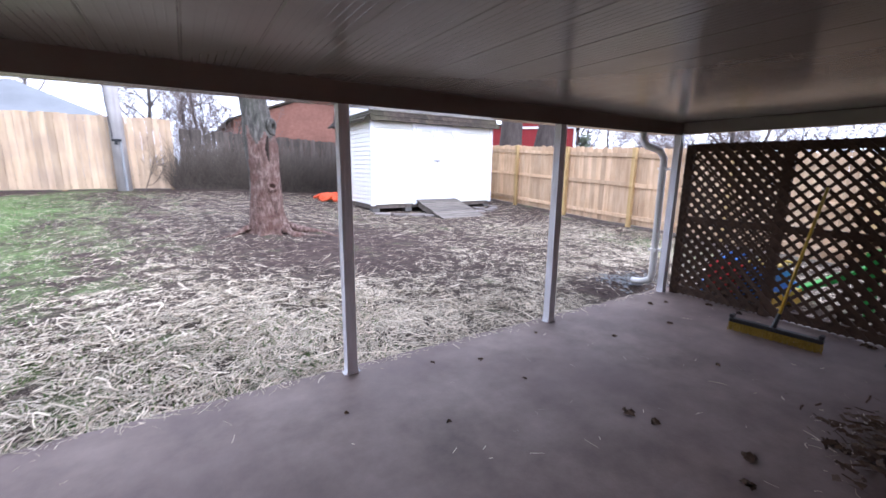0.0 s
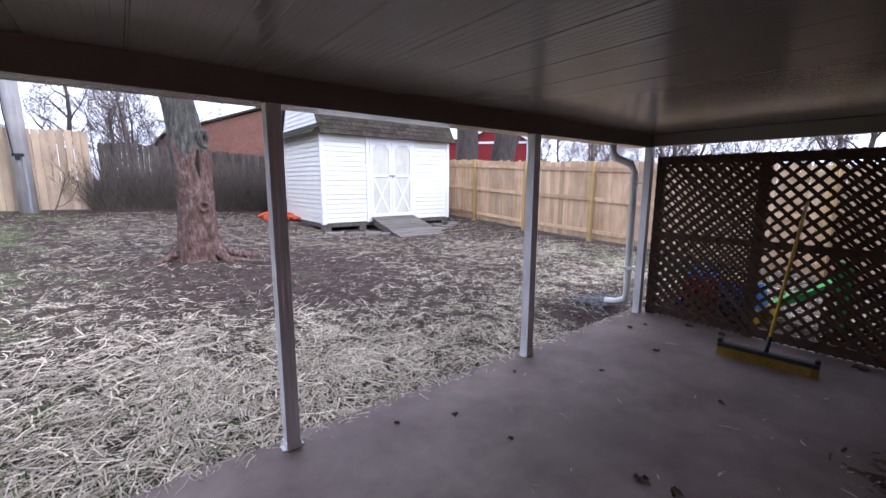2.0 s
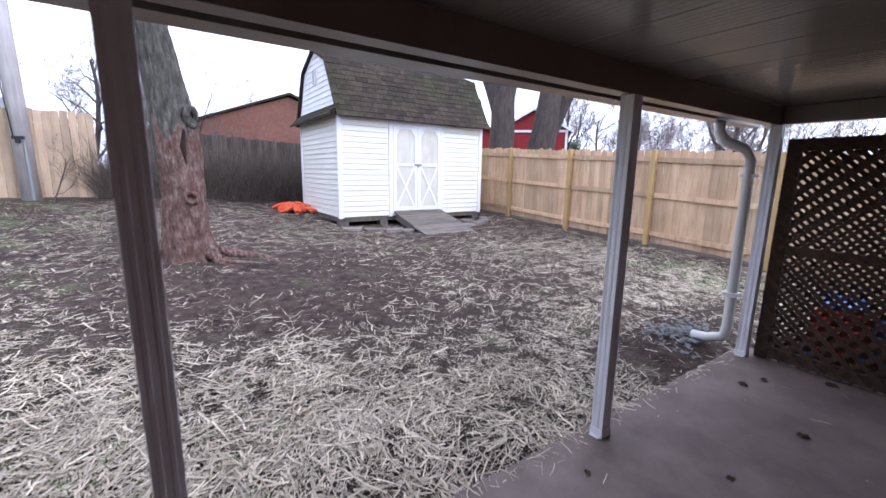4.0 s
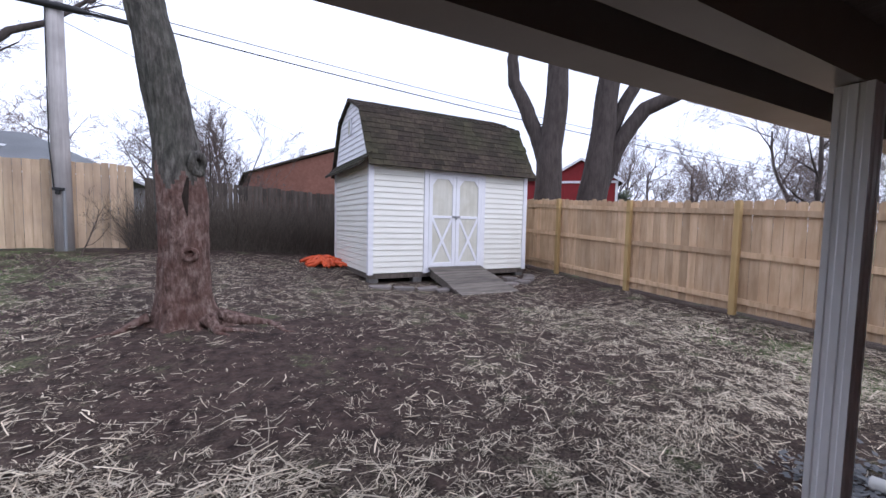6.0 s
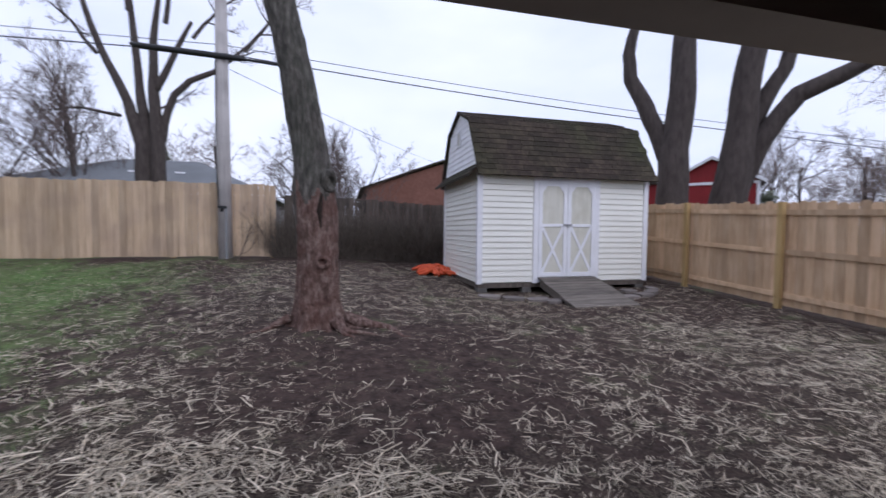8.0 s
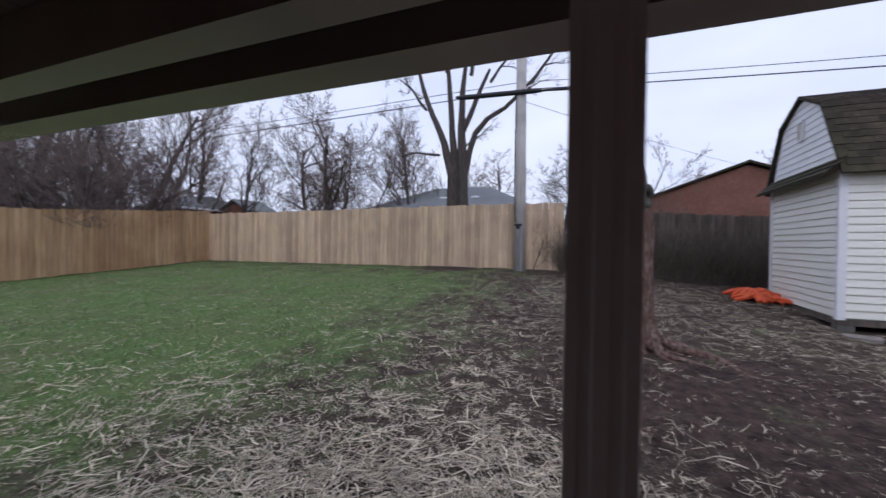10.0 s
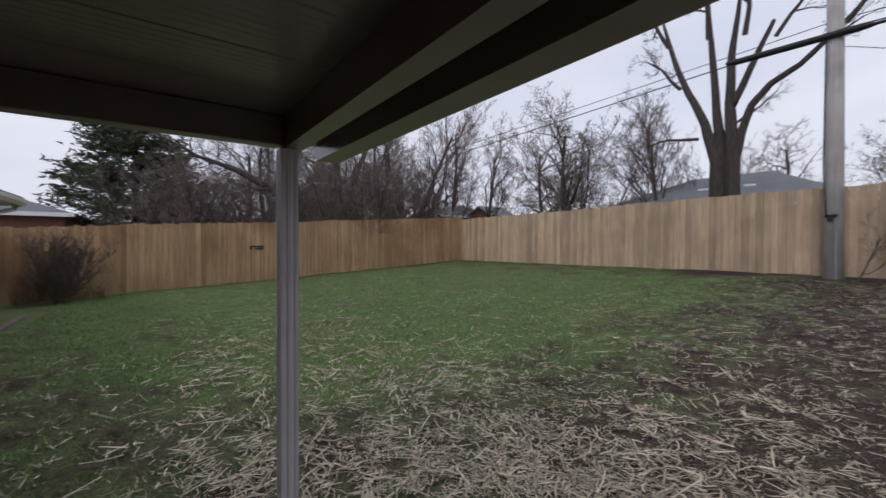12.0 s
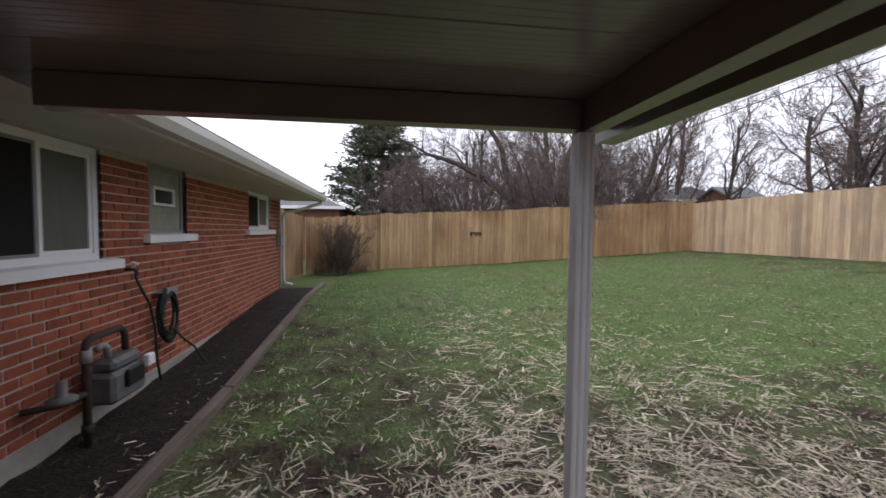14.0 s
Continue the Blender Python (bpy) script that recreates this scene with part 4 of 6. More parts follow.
def shingle_slope(a, b, x0, x1, w, h, origin=None):
    """Courses of shingles up the slope from a to b (y, z), from x0 to x1."""
    length = math.dist(a, b)
    ang = math.degrees(math.atan2(b[1] - a[1], b[0] - a[0])) - 90
    shapes = [shingle_mesh(w, h + 0.02), shingle_mesh(w * 0.8, h + 0.02)]
    for r in range(int(length / h)):
        x = x0 - (0.15 if r % 2 else 0.0)
        u = r * h / length
        y, z = a[0] + (b[0] - a[0]) * u, a[1] + (b[1] - a[1]) * u
        while x < x1 - 0.02:
            s = random.choice(shapes)
            ww = w if s is shapes[0] else w * 0.8
            if x >= x0 - 0.001 and x + ww <= x1 + 0.03:
                piece("shingle", s, SHINGLE, shed, pose(x, y, z + random.uniform(-0.002, 0.003), ang, 0, 0) @ Matrix.Translation((0, -random.uniform(0, 0.004), 0)))
            x += ww


shingle_slope(EAVE, KNEE, RX0 - 0.01, RX1, 0.29, 0.130)
shingle_slope(KNEE, TOP, RX0 - 0.01, RX1, 0.29, 0.130)
sh = shingle_mesh(0.29, 0.13)
for r in range(3):
    for k in range(10):
        piece("shingle", sh, SHINGLE, shed, pose(SX0 - 0.22 + r * 0.085, 12.72 - k * 0.29 - (0.14 if r % 2 else 0), 2.64 + r * 0.088, -46, 0, -90))
for bx in (SX0 + 0.12, 5.1, 6.8, SX1 - 0.15):
    for by in (SY0 + 0.12, 11.3, SY1 - 0.2):
        g = ground_z(bx, by)
        part("support_block", boxes((bx - 0.10, bx + 0.10, by - 0.10, by + 0.10, g - 0.08, SZ0 - 0.10), bevel=0.008), BLOCK, shed)

# ---- ramp and pavers ----
ramp = thing("shed_ramp", "weathered grey plank ramp up to the shed doors", "ramp")
ry0, rz0, ry1, rz1, pn = 8.47, 0.25, 9.87, 0.615, 11
slope = math.degrees(math.atan2(rz1 - rz0, ry1 - ry0))
step_l = math.hypot(ry1 - ry0, rz1 - rz0) / pn
plank = box_mesh("plank", 0, DX1 - DX0, 0.004, step_l - 0.004, -0.035, 0.0, bevel=0.004)
for k in range(pn):
    u = k / pn
    piece("plank", plank, RAMP, ramp, pose(DX0 + random.uniform(-0.01, 0.01), ry0 + (ry1 - ry0) * u, rz0 + (rz1 - rz0) * u, slope, 0, random.uniform(-0.3, 0.3)))
for sx in (DX0 + 0.06, mid_x, DX1 - 0.06):
    bm = bmesh.new()
    prism(bm, [(ry0 + 0.03, 0.1), (ry0 + 0.03, rz0 - 0.035), (ry1 - 0.02, rz1 - 0.045), (ry1 - 0.02, rz1 - 0.20)], "x", sx - 0.02, sx + 0.02)
    part("stringer", bm, RAMP, ramp)


def paver(x, y, w, d, turn):
    bm = bmesh.new()
    n = 9
    out = [(w / 2 * math.copysign(abs(math.cos(a)) ** 0.5, math.cos(a)) * (1 + 0.12 * random.uniform(-1, 1)), d / 2 * math.copysign(abs(math.sin(a)) ** 0.5, math.sin(a)) * (1 + 0.12 * random.uniform(-1, 1)))
           for a in [2 * math.pi * k / n + 0.2 for k in range(n)]]
    prism(bm, out, "z", -0.05, 0.035)
    bmesh.ops.bevel(bm, geom=[e for e in bm.edges if all(v.co.z > 0.03 for v in e.verts)], offset=0.008, segments=1, affect="EDGES")
    ob = part("paver", bm, STONE)
    ob.matrix_basis = pose(x, y, ground_z(x, y) + 0.01, random.uniform(-3, 3), random.uniform(-3, 3), turn)
    tagged(ob, "flat grey stone paver laid in front of the shed", "paver", "pavers by the shed")


for x, y, w, d, turn in ((4.12, 9.42, 0.42, 0.26, -24), (4.52, 9.26, 0.40, 0.24, -18), (4.95, 9.15, 0.42, 0.24, -8), (5.20, 8.98, 0.28, 0.2, 4), (6.85, 9.05, 0.40, 0.26, 6), (7.25, 9.16, 0.42, 0.30, 22),
                         (7.60, 9.36, 0.44, 0.26, 38), (7.85, 9.66, 0.40, 0.24, 62), (7.18, 9.52, 0.34, 0.26, 10)):
    paver(x, y, w, d, turn)

# ---- orange netting heap ----
net = bmesh.new()
for k in range(26):
    a0 = random.uniform(0, 6.28)
    cx, cy = 3.62 + random.uniform(-0.28, 0.28), 11.9 + random.uniform(-0.3, 0.3)
    g = ground_z(cx, cy)
    h = 0.16 * max(0, 1 - math.hypot(cx - 3.62, cy - 11.9) / 0.5)
    tube(net, [(cx + math.cos(a0) * r * 0.3, cy + math.sin(a0) * r * 0.3, g + 0.02 + h * (1 - abs(r)) + random.uniform(0, 0.05)) for r in (-1, -0.5, 0, 0.5, 1)], [0.03, 0.05, 0.06, 0.05, 0.03], 6)
tagged(part("orange_netting", net, ORANGE), "crumpled heap of orange plastic netting beside the shed", "netting")

# ---- big yard tree with a hollow ----
TREE = (1.17, 7.75)


def tree_axis(z):
    u = max(0.0, z - 1.2)
    k = min(u, 3.2)
    return Vector((TREE[0] - 0.005 - 0.02 * u - 0.038 * k * k - 0.243 * (u - k), TREE[1] + 0.03 * u, z))


def yard_trunk():
    n, zs = 72, [0.15 + 0.05 * i for i in range(150)]
    verts, faces, mats = [], [], []
    roots = [(-0.45, 0.36), (0.35, 0.20), (-1.2, 0.15), (-2.0, 0.12), (-2.9, 0.16), (1.4, 0.16), (2.4, 0.16)]
    for z in zs:
        c = tree_axis(z)
        base = 0.268 - 0.076 * soft(z, 1.6, 2.7) + 0.06 * math.exp(-(z - 0.3) / 0.4) - 0.004 * max(0, z - 3)
        for k in range(n):
            a = 2 * math.pi * k / n
            flare = sum(amp * math.exp(-(z - 0.28) / 0.13) * math.exp(-((a - ra + math.pi) % (2 * math.pi) - math.pi) ** 2 / 0.05) for ra, amp in roots)
            p = Vector((math.cos(a), math.sin(a), 0))
            ridge = noise.noise((p.x * 7.5, p.y * 7.5, z * 1.6))
            r = base + min(flare, 0.6) + 0.034 * abs(ridge) + 0.012 * noise.noise((p.x * 14, p.y * 14, z * 6)) + 0.03 * noise.noise((p.x * 1.6, p.y * 1.6, z * 0.8 + 7))
            if z < 2.0:
                r -= 0.02 * soft(2.1 - z, 0, 0.3) * (1 + noise.noise((p.x * 3, p.y * 3, z * 2)))
            verts.append(tuple(c + p * r))
    for j in range(len(zs) - 1):
        for k in range(n):
            q = (k + 1) % n
            faces.append((j * n + k, j * n + q, (j + 1) * n + q, (j + 1) * n + k))
            a = 2 * math.pi * k / n
            facing = math.cos(a + 1.25)
            edge = 1.95 + 0.28 * noise.noise((math.cos(a) * 2.5, math.sin(a) * 2.5, zs[j])) - 1.4 * soft(0.35 - facing, 0, 0.9)
            mats.append(1 if 0.28 < zs[j] < edge else 0)
    me = bpy.data.meshes.new("trunk")
    me.from_pydata(verts, [], faces)
    me.materials.append(BARK)
    me.materials.append(BAREWOOD)
    me.polygons.foreach_set("material_index", mats)
    me.polygons.foreach_set("use_smooth", [True] * len(faces))
    return me


tree = thing("yard_tree", "large grey-barked tree with a stripped reddish trunk and a hollow", "tree")
ob = new("trunk", yard_trunk())
ob.parent = tree
bm = bmesh.new()
hn = Vector((0.80, -0.60, 0.1)).normalized()
hc = tree_axis(2.14) + Vector((0.80, -0.60, 0)) * 0.215
hs, hu = hn.cross(Vector((0, 0, 1))).normalized(), Vector((0, 0, 1))
ring = [hc + hn * (0.035 + 0.012 * math.sin(3 * a)) + (hs * math.cos(a) * 0.085 + hu * math.sin(a) * 0.115) * (1 + 0.12 * noise.noise((math.cos(a) * 2, math.sin(a) * 2, 4))) for a in [2 * math.pi * k / 20 for k in range(21)]]
tube(bm, ring, [0.042 + 0.012 * noise.noise((k * 0.5, 1, 1)) for k in range(21)], 8, cap=False)
part("hollow_rim", bm, BARK, tree, "swollen bark rim of the hollow", smooth=True)
# flat dark disc within the rim gives the hollow its shaded depth
bm = bmesh.new()
cap_v = [bm.verts.new(hc + hn * 0.018 + hs * math.cos(a) * 0.085 + hu * math.sin(a) * 0.115) for a in [2 * math.pi * k / 20 for k in range(20)]]
bm.faces.new(cap_v)
part("hollow", bm, DARKHOLE, tree, "flat dark disc standing for the shaded hollow")
bm = bmesh.new()
for z0, dx, ln in ((1.98, 0.06, 0.42),):
    c = tree_axis(z0)
    tube(bm, [tuple(c + Vector((0.04 + dx, -0.225, 0))), tuple(c + Vector((0.01 + dx, -0.245, -ln * 0.5))), tuple(c + Vector((0.03 + dx, -0.255, -ln)))], [0.015, 0.038, 0.012], 6)
part("rot_scar", bm, DARKHOLE, tree, "dark rotted scar below the hollow")
for z0, dx in ((1.14, 0.07),):
    bm = bmesh.new()
    c = tree_axis(z0) + Vector((dx, -0.245, 0))
    tube(bm, [tuple(c + Vector((0.07 * math.cos(a), -0.02, 0.06 * math.sin(a)))) for a in [2 * math.pi * k / 14 for k in range(15)]], 0.028, 6, cap=False)
    part("knot", bm, BAREWOOD, tree, smooth=True)
for ang, ln, r0 in ((-0.42, 0.95, 0.085), (-0.15, 0.7, 0.06), (-1.0, 0.42, 0.055), (-2.7, 0.55, 0.055), (-0.72, 0.65, 0.05)):
    pts, rad = [], []
    for i in range(8):
        u = i / 7
        a = ang + 0.35 * noise.noise((u * 2, ang * 3, 0))
        x, y = TREE[0] + math.cos(a) * (0.36 + ln * u), TREE[1] + math.sin(a) * (0.36 + ln * u)
        pts.append((x, y, ground_z(x, y) + 0.03 * (1 - u) - 0.012 + 0.09 * (1 - u) ** 4))
        rad.append(r0 * (1 - 0.85 * u))
    bm = bmesh.new()
    tube(bm, pts, rad, 8)
    part("root", bm, BAREWOOD, tree, smooth=True)


# ---- bare winter trees ----
def grow(seed, height, r0, kids=(7, 5, 4, 3), spread=0.75, droop=0.0, stems=1, first=0.3, twig_r=0.007, fork=0.0):
    """Thick and thin limbs of a leafless tree, as two meshes."""
    rnd = random.Random(seed)
    thick, thin = ([], []), ([], [])

    def limb(store, pts, rads, sides):
        vs, fs = store
        base = len(vs)
        side = None
        for i, p in enumerate(pts):
            d = (pts[min(i + 1, len(pts) - 1)] - pts[max(i - 1, 0)]).normalized()
            if side is None:
                side = d.orthogonal().normalized()
            side = (side - d * side.dot(d)).normalized()
            up = d.cross(side)
            for k in range(sides):
                a = 2 * math.pi * k / sides
                vs.append(tuple(p + (side * math.cos(a) + up * math.sin(a)) * rads[i]))
        for i in range(len(pts) - 1):
            for k in range(sides):
                q = (k + 1) % sides
                fs.append((base + i * sides + k, base + i * sides + q, base + (i + 1) * sides + q, base + (i + 1) * sides + k))

    def branch(p, d, length, r, level):
        segs = (7, 5, 4, 3, 3)[min(level, 4)]
        pts, rads = [p], [r]
        for i in range(segs):
            wob = Vector((rnd.gauss(0, 1), rnd.gauss(0, 1), rnd.gauss(0, 1))) * (0.10 if level == 0 else 0.22)
            lift = Vector((0, 0, 0.14 - droop)) if level else Vector((0, 0, 0.08))
            d = (d + wob + lift).normalized()
            p = p + d * (length / segs)
            pts.append(p)
            end = 0.40 if level == 0 else 0.14
            rads.append(max(twig_r * 0.6, r * (1 - (1 - end) * (i + 1) / segs)))
        limb(thick if level <= 1 else thin, pts, rads, (9, 6, 4, 3, 3)[min(level, 4)])
        if level >= len(kids):
            return
        n = kids[level]
        for k in range(n):
            u = (first if level == 0 else 0.2) + (1 - (first if level == 0 else 0.2)) * (k + rnd.random()) / n
            i = min(segs - 1, int(u * segs))
            q = pts[i].lerp(pts[i + 1], u * segs - i)
            dd = (pts[i + 1] - pts[i]).normalized()
            out = dd.orthogonal().normalized()
            out.rotate(Matrix.Rotation(rnd.uniform(0, 6.283), 3, dd))
            tilt = spread * rnd.uniform(0.7, 1.25)
            nd = (dd * math.cos(tilt) + out * math.sin(tilt)).normalized()
            branch(q, nd, length * rnd.uniform(0.38, 0.62) * (1 - 0.25 * u), max(twig_r, rads[i] * rnd.uniform(0.45, 0.62)), level + 1)

    for s in range(stems):
        a = 6.283 * s / stems + rnd.random()
        d = Vector((math.cos(a) * fork, math.sin(a) * fork, 1)).normalized()
        branch(Vector((math.cos(a) * r0 * 0.7 * (stems > 1), math.sin(a) * r0 * 0.7 * (stems > 1), -0.3)), d, height * rnd.uniform(0.85, 1.0), r0 / (stems ** 0.35), 0)
    out = []
    for name, (vs, fs) in (("trunk", thick), ("crown", thin)):
        me = bpy.data.meshes.new(name)
        me.from_pydata(vs, [], fs)
        me.polygons.foreach_set("use_smooth", [True] * len(fs))
        out.append(me)
    return out


def bare_tree(name, label, shape, m, trunk_mat=TRUNK_D, twig_mat=TWIG, group=""):
    t = thing(name, label, "tree", m, group)
    for part_name, me, mat in zip(("trunk", "crown"), shape, (trunk_mat, twig_mat)):
        piece(part_name, me, mat, t, Matrix.Identity(4))
    return t


def at(x, y, turn=0, s=1.0, z=None):
    return Matrix.Translation((x, y, ground_z(x, y) if z is None else z)) @ Matrix.Rotation(radians(turn), 4, "Z") @ Matrix.Scale(s, 4)


# upper limbs of the yard tree, above the visible trunk
limbs = grow(3, 5.5, 0.20, (5, 4, 3, 2), 0.8, first=0.25, twig_r=0.01)
for nm, me, mt in zip(("upper_limb", "crown"), limbs, (BARK, TWIG)):
    piece(nm, me, mt, tree, Matrix.Translation(tree_axis(7.3)))

# two big maples beyond the east fence
def big_limb(bm, pts, rads):
    fine_p, fine_r = [], []
    for i in range(len(pts) - 1):
        for k in range(4):
            u = k / 4
            fine_p.append(tuple(Vector(pts[i]).lerp(Vector(pts[i + 1]), u) + Vector((noise.noise((i + u, pts[i][0], 0)), noise.noise((i + u, pts[i][1], 5)), 0)) * 0.05))
            fine_r.append((rads[i] + (rads[i + 1] - rads[i]) * u) * (1 + 0.08 * noise.noise((i * 4 + k, pts[0][0], 3))))
    tube(bm, fine_p + [pts[-1]], fine_r + [rads[-1]], 12)


def maple(x, y, label, limbs_list, seed):
    t = thing("maple_tree", label, "tree", at(x, y))
    bm = bmesh.new()
    for pts, rads in limbs_list:
        big_limb(bm, pts, rads)
    part("trunk", bm, TRUNK_D, t, smooth=True)
    sub = grow(seed, 3.6, 0.10, (6, 5, 4, 3), 0.8, droop=0.12, twig_r=0.006)
    for pts, rads in limbs_list:
        if rads[-1] < 0.3:
            end, d = Vector(pts[-1]), (Vector(pts[-1]) - Vector(pts[-2])).normalized()
            q = Vector((0, 0, 1)).rotation_difference(d).to_matrix().to_4x4()
            for nm, me, mt in zip(("limb", "crown"), sub, (TRUNK_D, TWIG)):
                piece(nm, me, mt, t, Matrix.Translation(end) @ q @ Matrix.Scale(rads[-1] / 0.10, 4))
    return t


# offsets run across the view (right: +0.68, -0.73) for these two trees
def across(u, z, d=0.0):
    return (0.70 * u + 0.71 * d, -0.71 * u + 0.70 * d, z)


maple(10.35, 11.85, "big dark maple trunk with a low crooked limb", [
    ([across(0.10, -0.3), across(0.05, 1.0), across(0.0, 2.2), across(0.0, 3.4), across(0.18, 5.0), across(0.22, 7.5)], [0.52, 0.44, 0.40, 0.37, 0.33, 0.24]),
    ([across(-0.10, 3.0), across(-0.42, 3.9), across(-0.70, 4.6), across(-1.15, 5.5), across(-1.22, 6.2), across(-1.0, 7.2)], [0.25, 0.23, 0.22, 0.19, 0.17, 0.12]),
], 21)
forked = maple(11.45, 11.15, "big dark maple trunk forking into spreading limbs", [
    ([across(-0.05, -0.3), across(-0.05, 1.0), across(0.05, 2.2), across(0.22, 3.4), across(0.30, 4.6), across(0.45, 6.0), across(0.6, 8.0)], [0.56, 0.46, 0.43, 0.38, 0.33, 0.30, 0.22]),
    ([across(0.25, 2.4, 0.1), across(0.62, 3.35, 0.1), across(1.05, 4.15, 0.1), across(1.40, 4.6, 0.1), across(2.3, 5.0, 0.1), across(2.9, 5.3, 0.1), across(3.9, 6.3, 0.1), across(5.2, 6.8, 0.1), across(6.8, 6.3, 0.1)], [0.27, 0.25, 0.22, 0.22, 0.19, 0.16, 0.10, 0.06, 0.03]),
    ([across(0.30, 3.5, 0.2), across(0.75, 4.6, 0.3), across(1.15, 5.4, 0.4), across(1.6, 7.6, 0.5)], [0.22, 0.20, 0.17, 0.12]),
], 22)

# long drooping twigs at the end of the spreading limb
droopers = grow(61, 2.4, 0.022, (8, 6, 4), 0.9, droop=0.30, twig_r=0.0045)
for u, z, tilt, turn in ((2.3, 5.4, 120, 0), (3.2, 6.0, 100, 60), (4.1, 6.4, 130, 130), (4.9, 6.6, 110, 200), (5.7, 6.5, 140, 290), (6.5, 6.2, 120, 30), (3.7, 6.6, 60, 170), (5.3, 6.9, 70, 330)):
    for nm, me, mt in zip(("limb", "crown"), droopers, (TRUNK_D, TWIG)):
        piece(nm, me, mt, forked, Matrix.Translation(across(u, z, 0.1)) @ Matrix.Rotation(radians(turn), 4, "Z") @ Matrix.Rotation(radians(tilt), 4, "X"))

# the many-stemmed tree behind the north fence
cluster = thing("clump_tree", "tall bare tree of several dark stems behind the fence", "tree", at(-6.6, 21.8, 0, 1.0, 0.8))
bm = bmesh.new()
for pts, rads in [([(0, 0, -0.3), (0.05, 0, 2.2), (0.0, 0, 4.2), (-0.5, 0, 5.9), (-1.15, 0, 7.4), (-1.75, 0, 9.0), (-2.3, 0, 11.0)], [0.36, 0.32, 0.27, 0.18, 0.14, 0.11, 0.06]),
                  ([(0.2, 0.1, -0.3), (0.2, 0.1, 2.4), (0.15, 0.1, 4.5), (-0.1, 0.1, 6.5), (-0.3, 0.1, 9.0), (-0.45, 0.1, 11.2)], [0.30, 0.28, 0.24, 0.16, 0.12, 0.07]),
                  ([(0.6, 0, -0.3), (0.6, 0, 2.2), (0.55, 0, 4.4), (0.45, 0, 6.5), (0.5, 0, 8.5), (0.75, 0, 10.8)], [0.34, 0.30, 0.26, 0.19, 0.14, 0.07]),
                  ([(0.6, 0, 4.0), (0.85, 0, 5.2), (1.2, 0, 6.3), (1.8, 0, 6.95), (2.7, 0, 7.4), (4.2, 0, 8.8)], [0.18, 0.16, 0.14, 0.12, 0.10, 0.05]),
                  ([(0.5, 0, 6.4), (1.2, 0, 7.9), (1.9, 0, 9.4)], [0.15, 0.12, 0.07])]:
    big_limb(bm, pts, rads)
part("trunk", bm, TRUNK_D, cluster, smooth=True)
sub = grow(31, 3.2, 0.08, (6, 5, 4, 3), 0.8, droop=0.05, twig_r=0.008)
for p, turn, tilt, s in (((-1.7, 0, 8.0), 0, -35, 1.0), ((-2.2, 0, 10.2), 40, -20, 1.2), ((-0.4, 0.1, 10), 80, 5, 1.3), ((1.0, 0, 9.6), 140, 10, 1.3), ((2.7, 0, 7.4), 200, 50, 0.8), ((4.1, 0, 8.7), 260, 30, 1.1),
                         ((-1.0, 0, 5.4), 30, -75, 0.9), ((0.85, 0, 5.8), 10, 60, 0.6), ((2.1, 0, 9.0), 300, 30, 1.0)):
    for nm, me, mt in zip(("limb", "crown"), sub, (TRUNK_D, TWIG)):
        piece(nm, me, mt, cluster, Matrix.Translation(p) @ Matrix.Rotation(radians(tilt), 4, "Y") @ Matrix.Rotation(radians(turn), 4, "Z") @ Matrix.Scale(s, 4))

